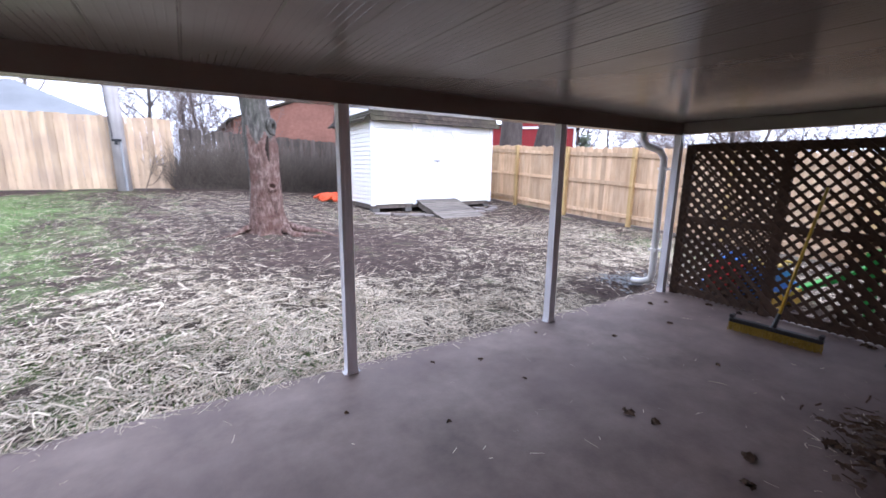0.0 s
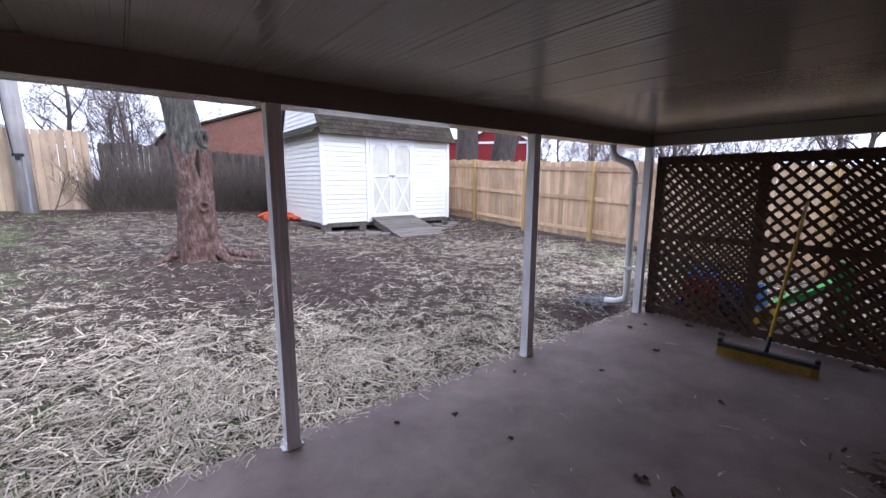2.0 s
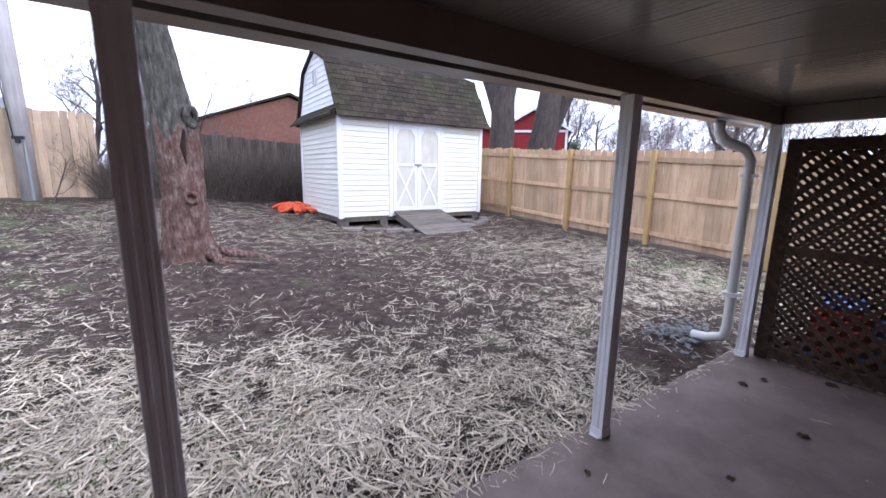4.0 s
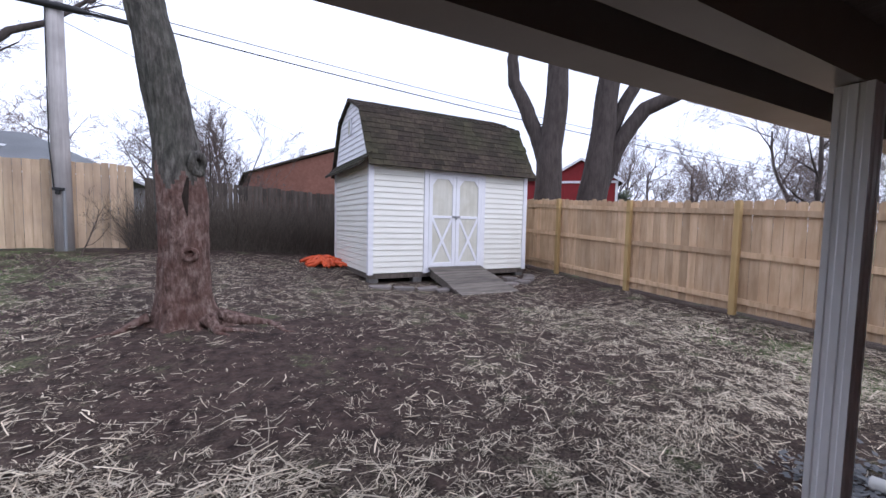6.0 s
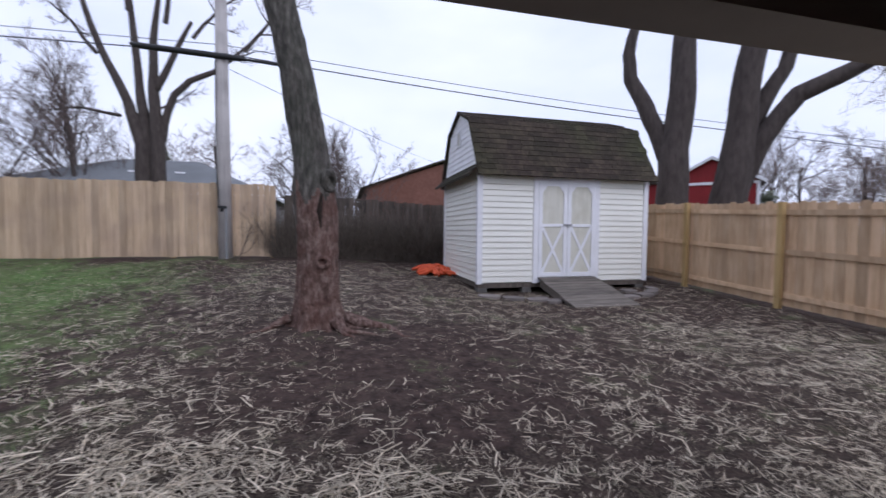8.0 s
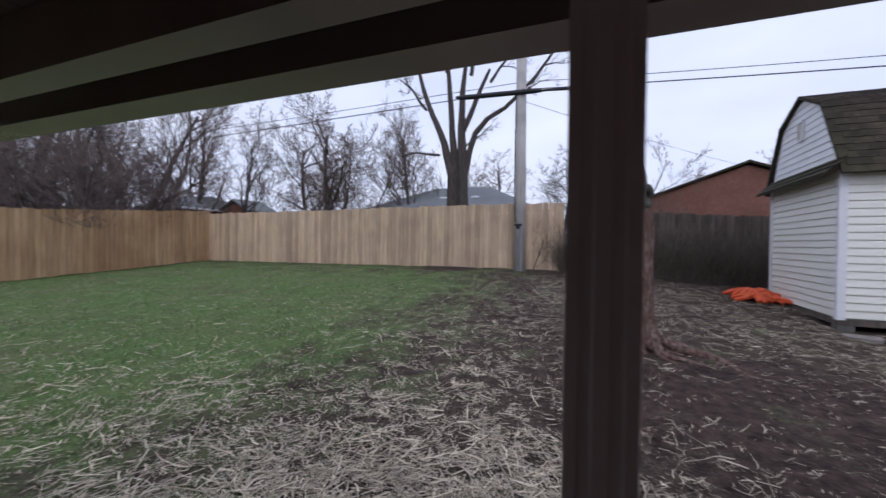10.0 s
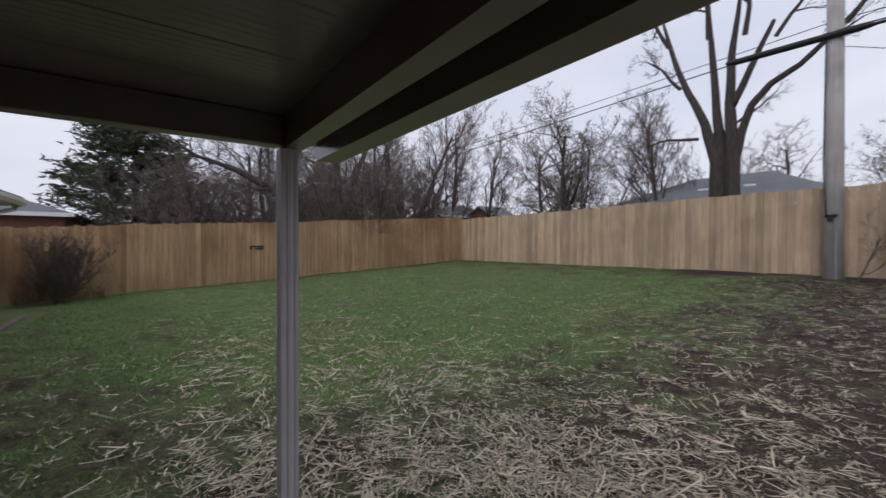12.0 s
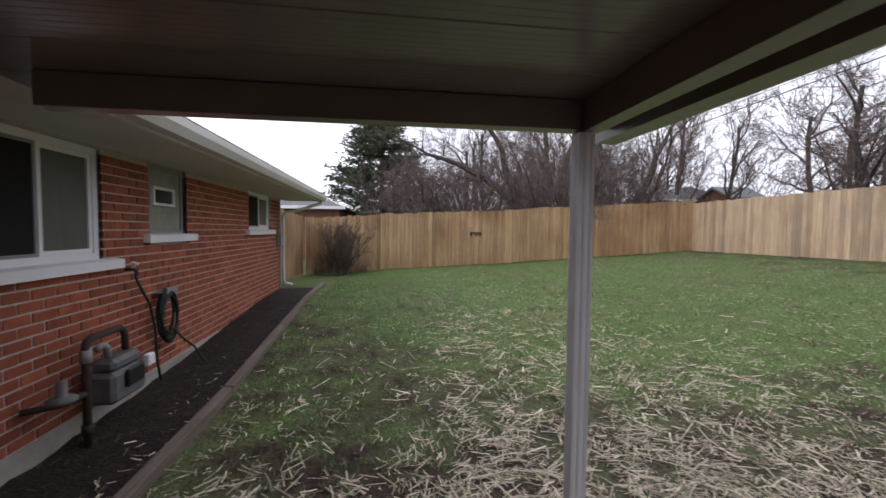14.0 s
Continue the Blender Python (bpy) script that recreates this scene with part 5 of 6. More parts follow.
# bare trees and scrub beyond the fences
SHAPES = [grow(41, 8.0, 0.15, (10, 7, 6, 5), 0.75, first=0.22, twig_r=0.009), grow(42, 7.0, 0.15, (10, 7, 6, 5), 0.95, droop=0.08, first=0.15, twig_r=0.009),
          grow(43, 9.0, 0.20, (9, 7, 5, 4), 0.65, first=0.25, stems=2, fork=0.3, twig_r=0.009), grow(44, 5.0, 0.07, (7, 6, 5, 3), 0.7, first=0.1, stems=4, fork=0.55, twig_r=0.0075),
          grow(45, 4.0, 0.05, (7, 6, 4, 3), 0.9, first=0.05, stems=6, fork=0.8, twig_r=0.0075)]
ROW = [("bare_tree", 0, -11.5, 26, 10, 1.0), ("bare_tree", 1, -15.5, 23.5, 130, 1.0), ("bare_tree", 0, -19.5, 20.5, 250, 0.95), ("bare_tree", 2, -23, 17, 70, 0.9), ("bare_tree", 2, -19, 13.2, 200, 0.95),
       ("bare_tree", 1, -20, 9.6, 330, 1.05), ("bare_tree", 1, -21.5, 6.2, 40, 1.0), ("bare_tree", 0, -26, 8.5, 170, 1.1), ("scrub_tree", 3, -17.5, 11.2, 30, 0.95), ("scrub_tree", 3, -17.2, 8.8, 200, 0.8),
       ("scrub_tree", 4, -16.8, 12.4, 80, 0.9), ("scrub_tree", 4, -17.5, 6.6, 130, 0.85), ("scrub_tree", 3, -18.5, 4.2, 310, 0.85), ("bare_tree", 0, -22, -12, 60, 0.9), ("bare_tree", 2, -27, 13.5, 20, 1.0),
       ("bare_tree", 1, -1.8, 27.5, 220, 1.0), ("bare_tree", 3, 1.4, 25.5, 100, 1.15), ("bare_tree", 0, 1.2, 44, 15, 1.25), ("bare_tree", 3, -0.2, 36, 60, 1.3), ("bare_tree", 0, 11.2, 36, 190, 0.9), ("bare_tree", 3, -28, 30, 15, 1.3),
       ("bare_tree", 0, 24, 20, 45, 0.85), ("bare_tree", 1, 28, 17.5, 300, 0.9), ("scrub_tree", 3, 24, 15, 20, 0.95), ("bare_tree", 2, 30, 12.5, 120, 0.85), ("scrub_tree", 4, 25.5, 11.5, 200, 1.1),
       ("bare_tree", 1, 21, 9.2, 80, 0.9), ("scrub_tree", 3, 27, 9.0, 260, 1.0), ("bare_tree", 0, 29, 4.5, 310, 0.9), ("bare_tree", 1, 20.5, 3.0, 150, 0.85), ("bare_tree", 0, 24, -1.5, 20, 0.95),
       ("bare_tree", 3, -9, 30, 200, 1.3), ("bare_tree", 3, 18, 30, 100, 1.2), ("scrub_tree", 4, 31, 20, 100, 1.4), ("scrub_tree", 3, -20.5, 15.5, 170, 1.0), ("scrub_tree", 4, -21, 18.5, 10, 1.1), ("scrub_tree", 4, -16.4, 10.0, 50, 1.0), ("scrub_tree", 4, -16.6, 7.8, 290, 0.9), ("scrub_tree", 4, -17.8, 5.2, 10, 1.0), ("scrub_tree", 3, -19.5, 2.4, 80, 0.8),
       ("scrub_tree", 4, -18.8, 3.2, 160, 1.0), ("scrub_tree", 3, -20, 12, 240, 1.1), ("scrub_tree", 4, -19, 7.0, 330, 1.2), ("scrub_tree", 4, -14.5, 28, 20, 1.2), ("scrub_tree", 4, 27.5, 14, 70, 1.3), ("scrub_tree", 4, 24.5, 7.0, 10, 1.2),
       ("scrub_tree", 4, -15.6, 9.4, 70, 1.15), ("scrub_tree", 4, -15.8, 11.0, 210, 1.2), ("scrub_tree", 3, -16.2, 10.4, 130, 0.95), ("scrub_tree", 4, -20.5, 5.6, 15, 1.3), ("scrub_tree", 4, -22.5, 4.0, 95, 1.3),
       ("scrub_tree", 4, -23, 8.0, 185, 1.5), ("scrub_tree", 4, -22, 10.8, 275, 1.5), ("bare_tree", 0, -30, 20, 145, 1.1), ("bare_tree", 1, -31, 25, 215, 1.1), ("bare_tree", 1, -17.5, 27, 305, 1.05),
       ("bare_tree", 1, 0.6, 31, 75, 0.85), ("bare_tree", 1, 6.2, 40, 165, 1.0), ("bare_tree", 0, -34, -16, 255, 1.3), ("bare_tree", 1, 33, 24, 20, 1.0), ("bare_tree", 0, 27, 22, 140, 0.8),
       ("bare_tree", 0, -14, 31, 35, 1.35), ("bare_tree", 1, -21, 28, 125, 1.4), ("bare_tree", 0, -26, 22, 305, 1.3), ("bare_tree", 1, -29, 17, 265, 1.4), ("bare_tree", 0, -24, 12, 95, 1.3), ("bare_tree", 1, -31, 9, 185, 1.4),
       ("bare_tree", 1, -9, 38, 245, 1.3), ("bare_tree", 1, -10.6, 17.4, 50, 1.0), ("scrub_tree", 3, -10.4, 17.8, 200, 1.2)]
LAB = {"bare_tree": "leafless winter tree with fine grey-brown twigs", "scrub_tree": "dense leafless scrub of many thin stems"}
for nm, k, x, y, turn, s in ROW:
    bare_tree(nm, LAB[nm], SHAPES[k], at(x, y, turn, s), group="trees beyond the fences")

# the leaning tree over the west fence
lean = thing("leaning_tree", "dark leaning tree with long arching limbs over the fence", "tree", at(-18.2, 8.7))
bm = bmesh.new()
for pts, rads in [([(0, 0.4, -0.3), (0, -0.1, 1.4), (0, -1.1, 2.6), (0, -2.2, 3.4), (0, -3.6, 4.1), (0, -4.8, 4.5)], [0.30, 0.27, 0.22, 0.17, 0.12, 0.06]),
                  ([(0, -0.7, 2.2), (0, -1.2, 3.6), (0, -1.5, 4.8), (0, -2.2, 6.0)], [0.20, 0.17, 0.13, 0.08]),
                  ([(0, 1.5, -0.3), (0, 1.9, 1.6), (0, 1.5, 3.0), (0, 1.7, 4.4), (0, 2.4, 6.0)], [0.24, 0.21, 0.19, 0.15, 0.09])]:
    big_limb(bm, pts, rads)
part("trunk", bm, TRUNK_D, lean, smooth=True)
for p, tilt, turn, s in (((0, -4.7, 4.4), 70, 20, 0.9), ((0, -3.4, 4.0), 60, 140, 0.8), ((0, -2.2, 5.9), 30, 90, 1.0), ((0, 2.3, 5.8), -25, 40, 1.0), ((0, -2.0, 3.3), 80, 220, 0.7), ((0, 1.6, 3.8), -60, 10, 0.7)):
    for nm, me, mt in zip(("limb", "crown"), sub, (TRUNK_D, TWIG)):
        piece(nm, me, mt, lean, Matrix.Translation(p) @ Matrix.Rotation(radians(tilt), 4, "X") @ Matrix.Rotation(radians(turn), 4, "Z") @ Matrix.Scale(s, 4))


# ---- conifer ----
def conifer(height, width, seed, boughs=230):
    rnd = random.Random(seed)
    bm = bmesh.new()
    tube(bm, [(0, 0, -0.3), (0.05, 0, height * 0.5), (0, 0, height)], [0.24, 0.14, 0.02], 8)
    vs, fs = [], []
    for i in range(boughs):
        u = 0.06 + 0.92 * i / boughs
        z0, a = height * u, rnd.uniform(0, 6.283)
        reach = width / 2 * (1 - u) ** 0.75 * rnd.uniform(0.65, 1.1)
        d = Vector((math.cos(a), math.sin(a), 0))
        tube(bm, [tuple(Vector((0, 0, z0)) + d * reach * t + Vector((0, 0, 0.25 * reach * t * (t - 0.9)))) for t in (0, 0.5, 1)], [0.035, 0.022, 0.008], 4)
        for k in range(int(26 * reach) + 8):
            t = rnd.uniform(0.25, 1.05)
            c = Vector((0, 0, z0)) + d * reach * t + Vector((rnd.gauss(0, 0.20), rnd.gauss(0, 0.20), 0.25 * reach * t * (t - 0.9) + rnd.gauss(0, 0.12)))
            for s in range(3):
                w = Vector((rnd.gauss(0, 1), rnd.gauss(0, 1), rnd.gauss(0, 0.5))).normalized() * rnd.uniform(0.16, 0.34)
                v = w.orthogonal().normalized() * rnd.uniform(0.03, 0.06)
                b = len(vs)
                vs += [tuple(c - v), tuple(c + v), tuple(c + w)]
                fs.append((b, b + 1, b + 2))
    me = bpy.data.meshes.new("needles")
    me.from_pydata(vs, [], fs)
    return bm, me


fir = thing("conifer_tree", "tall dark green conifer with airy drooping branches", "tree", at(-26.5, 1.5))
bm, me = conifer(10.5, 10.0, 5)
part("trunk", bm, TRUNK_D, fir)
piece("needles", me, NEEDLE, fir, Matrix.Identity(4))
fir2 = thing("conifer_tree", "small dark conifer behind the grey roof", "tree", at(-10.5, 34, 0, 0.9))
bm, me = conifer(7.0, 4.5, 6, 130)
part("trunk", bm, TRUNK_D, fir2)
piece("needles", me, NEEDLE, fir2, Matrix.Identity(4))
fir3 = thing("conifer_tree", "small pointed conifer beyond the east fence", "tree", at(24.2, 20.0))
bm, me = conifer(3.3, 0.9, 7, 70)
part("trunk", bm, TRUNK_D, fir3)
piece("needles", me, NEEDLE, fir3, Matrix.Identity(4))

# sapling by the fence, dead bush by the gate end
bare_tree("sapling", "thin leafless sapling in front of the fence", grow(51, 1.7, 0.022, (7, 5, 3), 0.7, first=0.35, twig_r=0.004), at(-0.95, 12.6, 0, 0.78), BUSH, BUSH)
bush = grow(52, 1.5, 0.02, (8, 6, 4), 0.55, first=0.15, stems=14, fork=0.5, twig_r=0.005)
bare_tree("dead_bush", "dense leafless bush against the cedar fence", bush, at(-12.9, 0.3, 0, 1.15), BUSH, BUSH)


def brush(name, label, x0, x1, y0, y1, count, h, mat):
    """A tangle of dead stems."""
    vs, fs = [], []
    rnd = random.Random(8)
    for i in range(count):
        x, y = rnd.uniform(x0, x1), rnd.uniform(y0, y1)
        p = Vector((x, y, ground_z(x, y)))
        d = Vector((rnd.gauss(0, 0.35), rnd.gauss(0, 0.2), 1)).normalized()
        ln = h * rnd.uniform(0.35, 1.0)
        r = rnd.uniform(0.003, 0.007)
        ring0 = None
        for s in range(5):
            b = len(vs)
            rr = r * (1 - 0.18 * s)
            vs += [(p.x - rr, p.y, p.z), (p.x + rr, p.y, p.z), (p.x, p.y - rr, p.z)]
            if ring0 is not None:
                for k in range(3):
                    fs.append((ring0 + k, ring0 + (k + 1) % 3, b + (k + 1) % 3, b + k))
            ring0 = b
            d = (d + Vector((rnd.gauss(0, 0.25), rnd.gauss(0, 0.15), rnd.gauss(-0.08, 0.15)))).normalized()
            p = p + d * ln / 5
    me = bpy.data.meshes.new(name)
    me.from_pydata(vs, [], fs)
    me.materials.append(mat)
    tagged(new(name, me), label, "brush", kind="stuff")


brush("dead_brush", "tangle of dead grey stems against the old fence", -0.3, 4.6, 13.45, 14.0, 8000, 1.95, BRUSH)
brush("weeds", "dry weeds at the foot of the west fence", -13.7, -13.2, -0.6, 1.2, 260, 1.0, BUSH)

# ---- utility pole and wires ----
pole = thing("utility_pole", "weathered grey wooden utility pole with conduit", "utility pole")
PX, PY = -1.385, 13.52
gz = ground_z(PX, PY)
bm = bmesh.new()
tube(bm, [(PX, PY, gz - 0.2), (PX - 0.02, PY, gz + 3), (PX - 0.05, PY, gz + 9.5)], [0.165, 0.15, 0.12], 16)
part("pole_shaft", bm, POLE, pole, smooth=True)
bm = bmesh.new()
tube(bm, [(PX + 0.06, PY - 0.165, gz - 0.1), (PX + 0.06, PY - 0.165, gz + 1.30)], 0.03, 8)
part("conduit", bm, STEEL, pole)
bm = bmesh.new()
tube(bm, [(PX - 0.10, PY - 0.15, gz + 1.30), (PX - 0.16, PY - 0.12, gz + 2.2), (PX - 0.15, PY - 0.1, gz + 5.0)], 0.012, 6)
part("ground_wire", bm, BLACK, pole)
part("bracket", boxes((PX - 0.12, PX + 0.08, PY - 0.21, PY - 0.15, gz + 1.24, gz + 1.30), (PX - 0.07, PX + 0.0, PY - 0.22, PY - 0.15, gz + 1.16, gz + 1.24), bevel=0.006), BLACK, pole)


def wire(name, label, pts, r, mat=BLACK):
    fine = []
    for a, b in zip(pts, pts[1:]):
        a, b = Vector(a), Vector(b)
        sag = 0.006 * (b - a).length
        fine += [tuple(a.lerp(b, k / 12) - Vector((0, 0, sag * 4 * (k / 12) * (1 - k / 12)))) for k in range(12)]
    bm = bmesh.new()
    tube(bm, fine + [pts[-1]], r, 6)
    tagged(part(name, bm, mat, smooth=True), label, "cable")


wire("power_line", "black power line strung from the pole", [(-60, 13.5, 5.6), (PX, 13.4, 5.80), (14.5, 13.4, 4.95), (70, 13.2, 4.6)], 0.014)
wire("power_line", "thin upper power line strung from the pole", [(-60, 13.5, 6.1), (PX, 13.6, 6.08), (14.5, 13.6, 5.25), (70, 13.4, 5.1)], 0.009)
wire("service_wire", "thin service wire to the brick house", [(PX, 13.6, 5.55), (9.0, 30.5, 5.9)], 0.008)
case = thing("splice_case", "long black cable splice case hung beside the pole", "cable case")
bm = bmesh.new()
tube(bm, [(-3.3, 13.36, 5.80), (-3.1, 13.36, 5.77), (-1.0, 13.36, 5.70), (-0.8, 13.36, 5.68)], [0.03, 0.07, 0.07, 0.03], 10)
part("tube", bm, BLACK, case, smooth=True)
bm = bmesh.new()
tube(bm, [(-0.9, 13.36, 5.69), (0.0, 13.36, 5.64), (0.3, 13.36, 5.60)], [0.03, 0.045, 0.02], 8)
part("tail", bm, BLACK, case, smooth=True)


# ---- lattice screen at the patio's end ----
lat = thing("lattice_screen", "dark brown wooden lattice privacy screen, two layers", "lattice screen")
LX, LY0, LY1, LZ0, LZ1 = 5.03, -0.46, 2.63, 0.02, 1.80
for y in (LY0, 0.40, 1.59, LY1 - 0.09):
    part("upright", boxes((LX, LX + 0.05, y, y + 0.09, 0.0, LZ1), bevel=0.004), LATTICE, lat)
for z0 in (LZ0, 0.90, LZ1 - 0.09):
    for ya, yb in ((LY0 + 0.09, 0.398), (0.492, 1.588), (1.682, LY1 - 0.092)):
        part("cross_rail", boxes((LX, LX + 0.048, ya, yb, z0, z0 + (0.09 if z0 != 0.90 else 0.07)), bevel=0.004), LATTICE, lat)


def slats(x, direction, step, off, y0=LY0, y1=LY1, w=0.034, t=0.007):
    """Slats at 45 degrees, clipped to a stretch of the screen; layer at x."""
    h, length = LZ1 - LZ0, y1 - y0
    s = -h + off
    while s < length:
        a, b = max(s, 0.0), min(s + h, length)
        if b - a > 0.06:
            za, zb = (a - s, b - s) if direction > 0 else (h - (a - s), h - (b - s))
            bm = bmesh.new()
            ww = w * 0.7071
            dz = ww * direction
            prism(bm, [(y0 + a + ww / 2, LZ0 + za - dz / 2), (y0 + a - ww / 2 if a > 0.02 else y0 + a, LZ0 + za + dz / 2), (y0 + b - ww / 2, LZ0 + zb + dz / 2), (y0 + b + ww / 2 if b < length - 0.03 else y0 + b, LZ0 + zb - dz / 2)], "x", x, x + t)
            part("slat", bm, LATTICE, lat)
        s += step


# one full sheet, and second sheets behind its two outer stretches
slats(LX - 0.016, 1, 0.123, 0.0)
slats(LX - 0.0085, -1, 0.123, 0.03)
for ya, yb, shift in ((LY0, 1.12, 0.048), (1.60, LY1, 0.064)):
    slats(LX + 0.052, 1, 0.1242, (LY0 - ya + shift) % 0.123, ya, yb)
    slats(LX + 0.0595, -1, 0.1222, (LY0 + 0.03 - ya + shift) % 0.123, ya, yb)

# ---- push broom ----
broom = thing("push_broom", "yellow push broom with dark bristles leaning on the lattice", "broom")
b0, b1 = Vector((4.36, 1.66, 0.0)), Vector((4.43, 0.98, 0.0))
bd = (b1 - b0).normalized()
bt = math.degrees(math.atan2(bd.y, bd.x))
bl = (b1 - b0).length
head = part("broom_head", boxes((0, bl, -0.035, 0.035, 0.075, 0.115), bevel=0.008), BLACK, broom)
head.matrix_basis = Matrix.Translation(b0) @ Matrix.Rotation(radians(bt), 4, "Z")
bm = bmesh.new()
for i in range(64):
    for j in range(4):
        x, y = bl * (i + 0.5) / 64, -0.027 + 0.018 * j
        tube(bm, [(x, y, 0.078), (x + random.uniform(-0.01, 0.01), y * 1.25 + random.uniform(-0.008, 0.008), 0.0)], [0.004, 0.006], 4)
part("bristles", bm, material("yellow_bristle", [(0.20, 0.125, 0.012), (0.34, 0.22, 0.03)], 0.8, scale=40, bump=0.1), head, "worn yellow bristles")
for ex in (0.0, bl - 0.035):
    part("end_cap", boxes((ex, ex + 0.035, -0.036, 0.036, 0.116, 0.15), bevel=0.006), BLACK, head)
bm = bmesh.new()
mid_b = (b0 + b1) / 2
tube(bm, [(mid_b.x, mid_b.y, 0.10), (4.72, 1.315, 0.75), (5.005, 1.30, 1.36)], 0.013, 10)
part("broom_handle", bm, YELLOW, broom, "yellow wooden handle", smooth=True)
bm = bmesh.new()
tube(bm, [(mid_b.x - 0.02, mid_b.y, 0.115), (mid_b.x + 0.06, mid_b.y - 0.002, 0.23)], [0.022, 0.018], 8)
part("socket", bm, BLACK, broom)


# ---- covered grill and clay pot in the dark corner of the patio ----
grill = thing("covered_grill", "low black grill under a sagging grey cover in the patio corner", "grill")
bm = bmesh.new()
bmesh.ops.create_grid(bm, x_segments=14, y_segments=14, size=0.5)
for v in bm.verts:
    e = max(abs(v.co.x), abs(v.co.y)) * 2
    fall = soft(e, 0.72, 1.0)
    v.co = Vector((4.68 + v.co.x * 0.50, 0.26 + v.co.y * 0.72, 0.56 - 0.30 * soft(v.co.y, -0.05, 0.45) - 0.22 * fall + 0.018 * noise.noise((v.co.x * 9, v.co.y * 9, 6))))
cover_cloth = part("cover", bm, VINYL_D, grill, "sagging grey vinyl cover", smooth=True)
fold = cover_cloth.modifiers.new("thickness", "SOLIDIFY")
fold.thickness = 0.006
bm = bmesh.new()
tube(bm, [(4.68, 0.26, 0.15), (4.68, 0.26, 0.20), (4.68, 0.26, 0.27)], [0.13, 0.19, 0.21], 20)
part("bowl", bm, BLACK, grill, smooth=True)
for k in range(3):
    a = 0.6 + k * 2.094
    bm = bmesh.new()
    tube(bm, [(4.68 + 0.12 * math.cos(a), 0.26 + 0.12 * math.sin(a), 0.19), (4.68 + 0.19 * math.cos(a), 0.26 + 0.19 * math.sin(a), 0.0)], 0.012, 8)
    part("leg", bm, BLACK, grill)
pot = thing("clay_pot", "dusty terracotta plant pot standing on the patio", "plant pot")
bm = bmesh.new()
tube(bm, [(4.42, 0.36, 0.0), (4.42, 0.36, 0.14)], [0.075, 0.10], 18)
part("pot_body", bm, FARBRICK, pot, smooth=True)
bm = bmesh.new()
tube(bm, [(4.42, 0.36, 0.141), (4.42, 0.36, 0.175)], [0.115, 0.118], 18)
part("rim", bm, FARBRICK, pot)


# ---- plastic toys on the lawn beyond the lattice ----
def toy_car(x, y, turn, body, trim, label):
    g = ground_z(x, y)
    t = thing("ride_on_toy", label, "toy", pose(x, y, g, 0, 0, turn))
    bm = bmesh.new()
    prism(bm, [(-0.32, 0.12), (0.32, 0.12), (0.34, 0.26), (0.18, 0.30), (0.10, 0.46), (-0.24, 0.48), (-0.34, 0.30)], "y", -0.17, 0.17)
    bmesh.ops.bevel(bm, geom=list(bm.edges), offset=0.025, segments=2, affect="EDGES")
    part("body", bm, body, t)
    part("seat", boxes((-0.22, 0.04, -0.15, 0.15, 0.48, 0.52), bevel=0.015), trim, t)
    for wx in (-0.22, 0.22):
        for wy in (-0.18, 0.18):
            bm = bmesh.new()
            tube(bm, [(wx, wy - 0.035, 0.11), (wx, wy + 0.035, 0.11)], 0.11, 14)
            part("wheel", bm, trim, t)
    bm = bmesh.new()
    tube(bm, [(0.14, -0.14, 0.52), (0.14, 0.14, 0.52)], 0.018, 8)
    tube(bm, [(0.20, 0, 0.30), (0.14, 0, 0.52)], 0.018, 8)
    part("handlebar", bm, trim, t)


toy_car(5.66, 2.24, 8, RED, BLUE, "red plastic ride-on toy with blue wheels")
toy_car(5.74, 1.86, -6, BLUE, YELLOW, "blue plastic ride-on toy with yellow wheels")
gx_, gy_ = 6.2, 1.42
slide = thing("toy_slide", "small green plastic toddler slide", "slide", pose(gx_, gy_, ground_z(gx_, gy_), 0, 0, 100))
bm = bmesh.new()
prism(bm, [(-0.35, 0.55), (-0.30, 0.60), (0.40, 0.10), (0.55, 0.06), (0.55, 0.02), (0.38, 0.05)], "y", -0.16, 0.16)
part("chute", bm, GREEN, slide)
for s in (-0.19, 0.16):
    bm = bmesh.new()
    prism(bm, [(-0.38, 0.0), (-0.30, 0.0), (-0.22, 0.72), (-0.36, 0.72)], "y", s, s + 0.03)
    part("side_panel", bm, GREEN, slide)
for k in range(3):
    part("step", boxes((-0.40, -0.33, -0.158, 0.158, 0.12 + 0.17 * k, 0.15 + 0.17 * k)), YELLOW, slide)


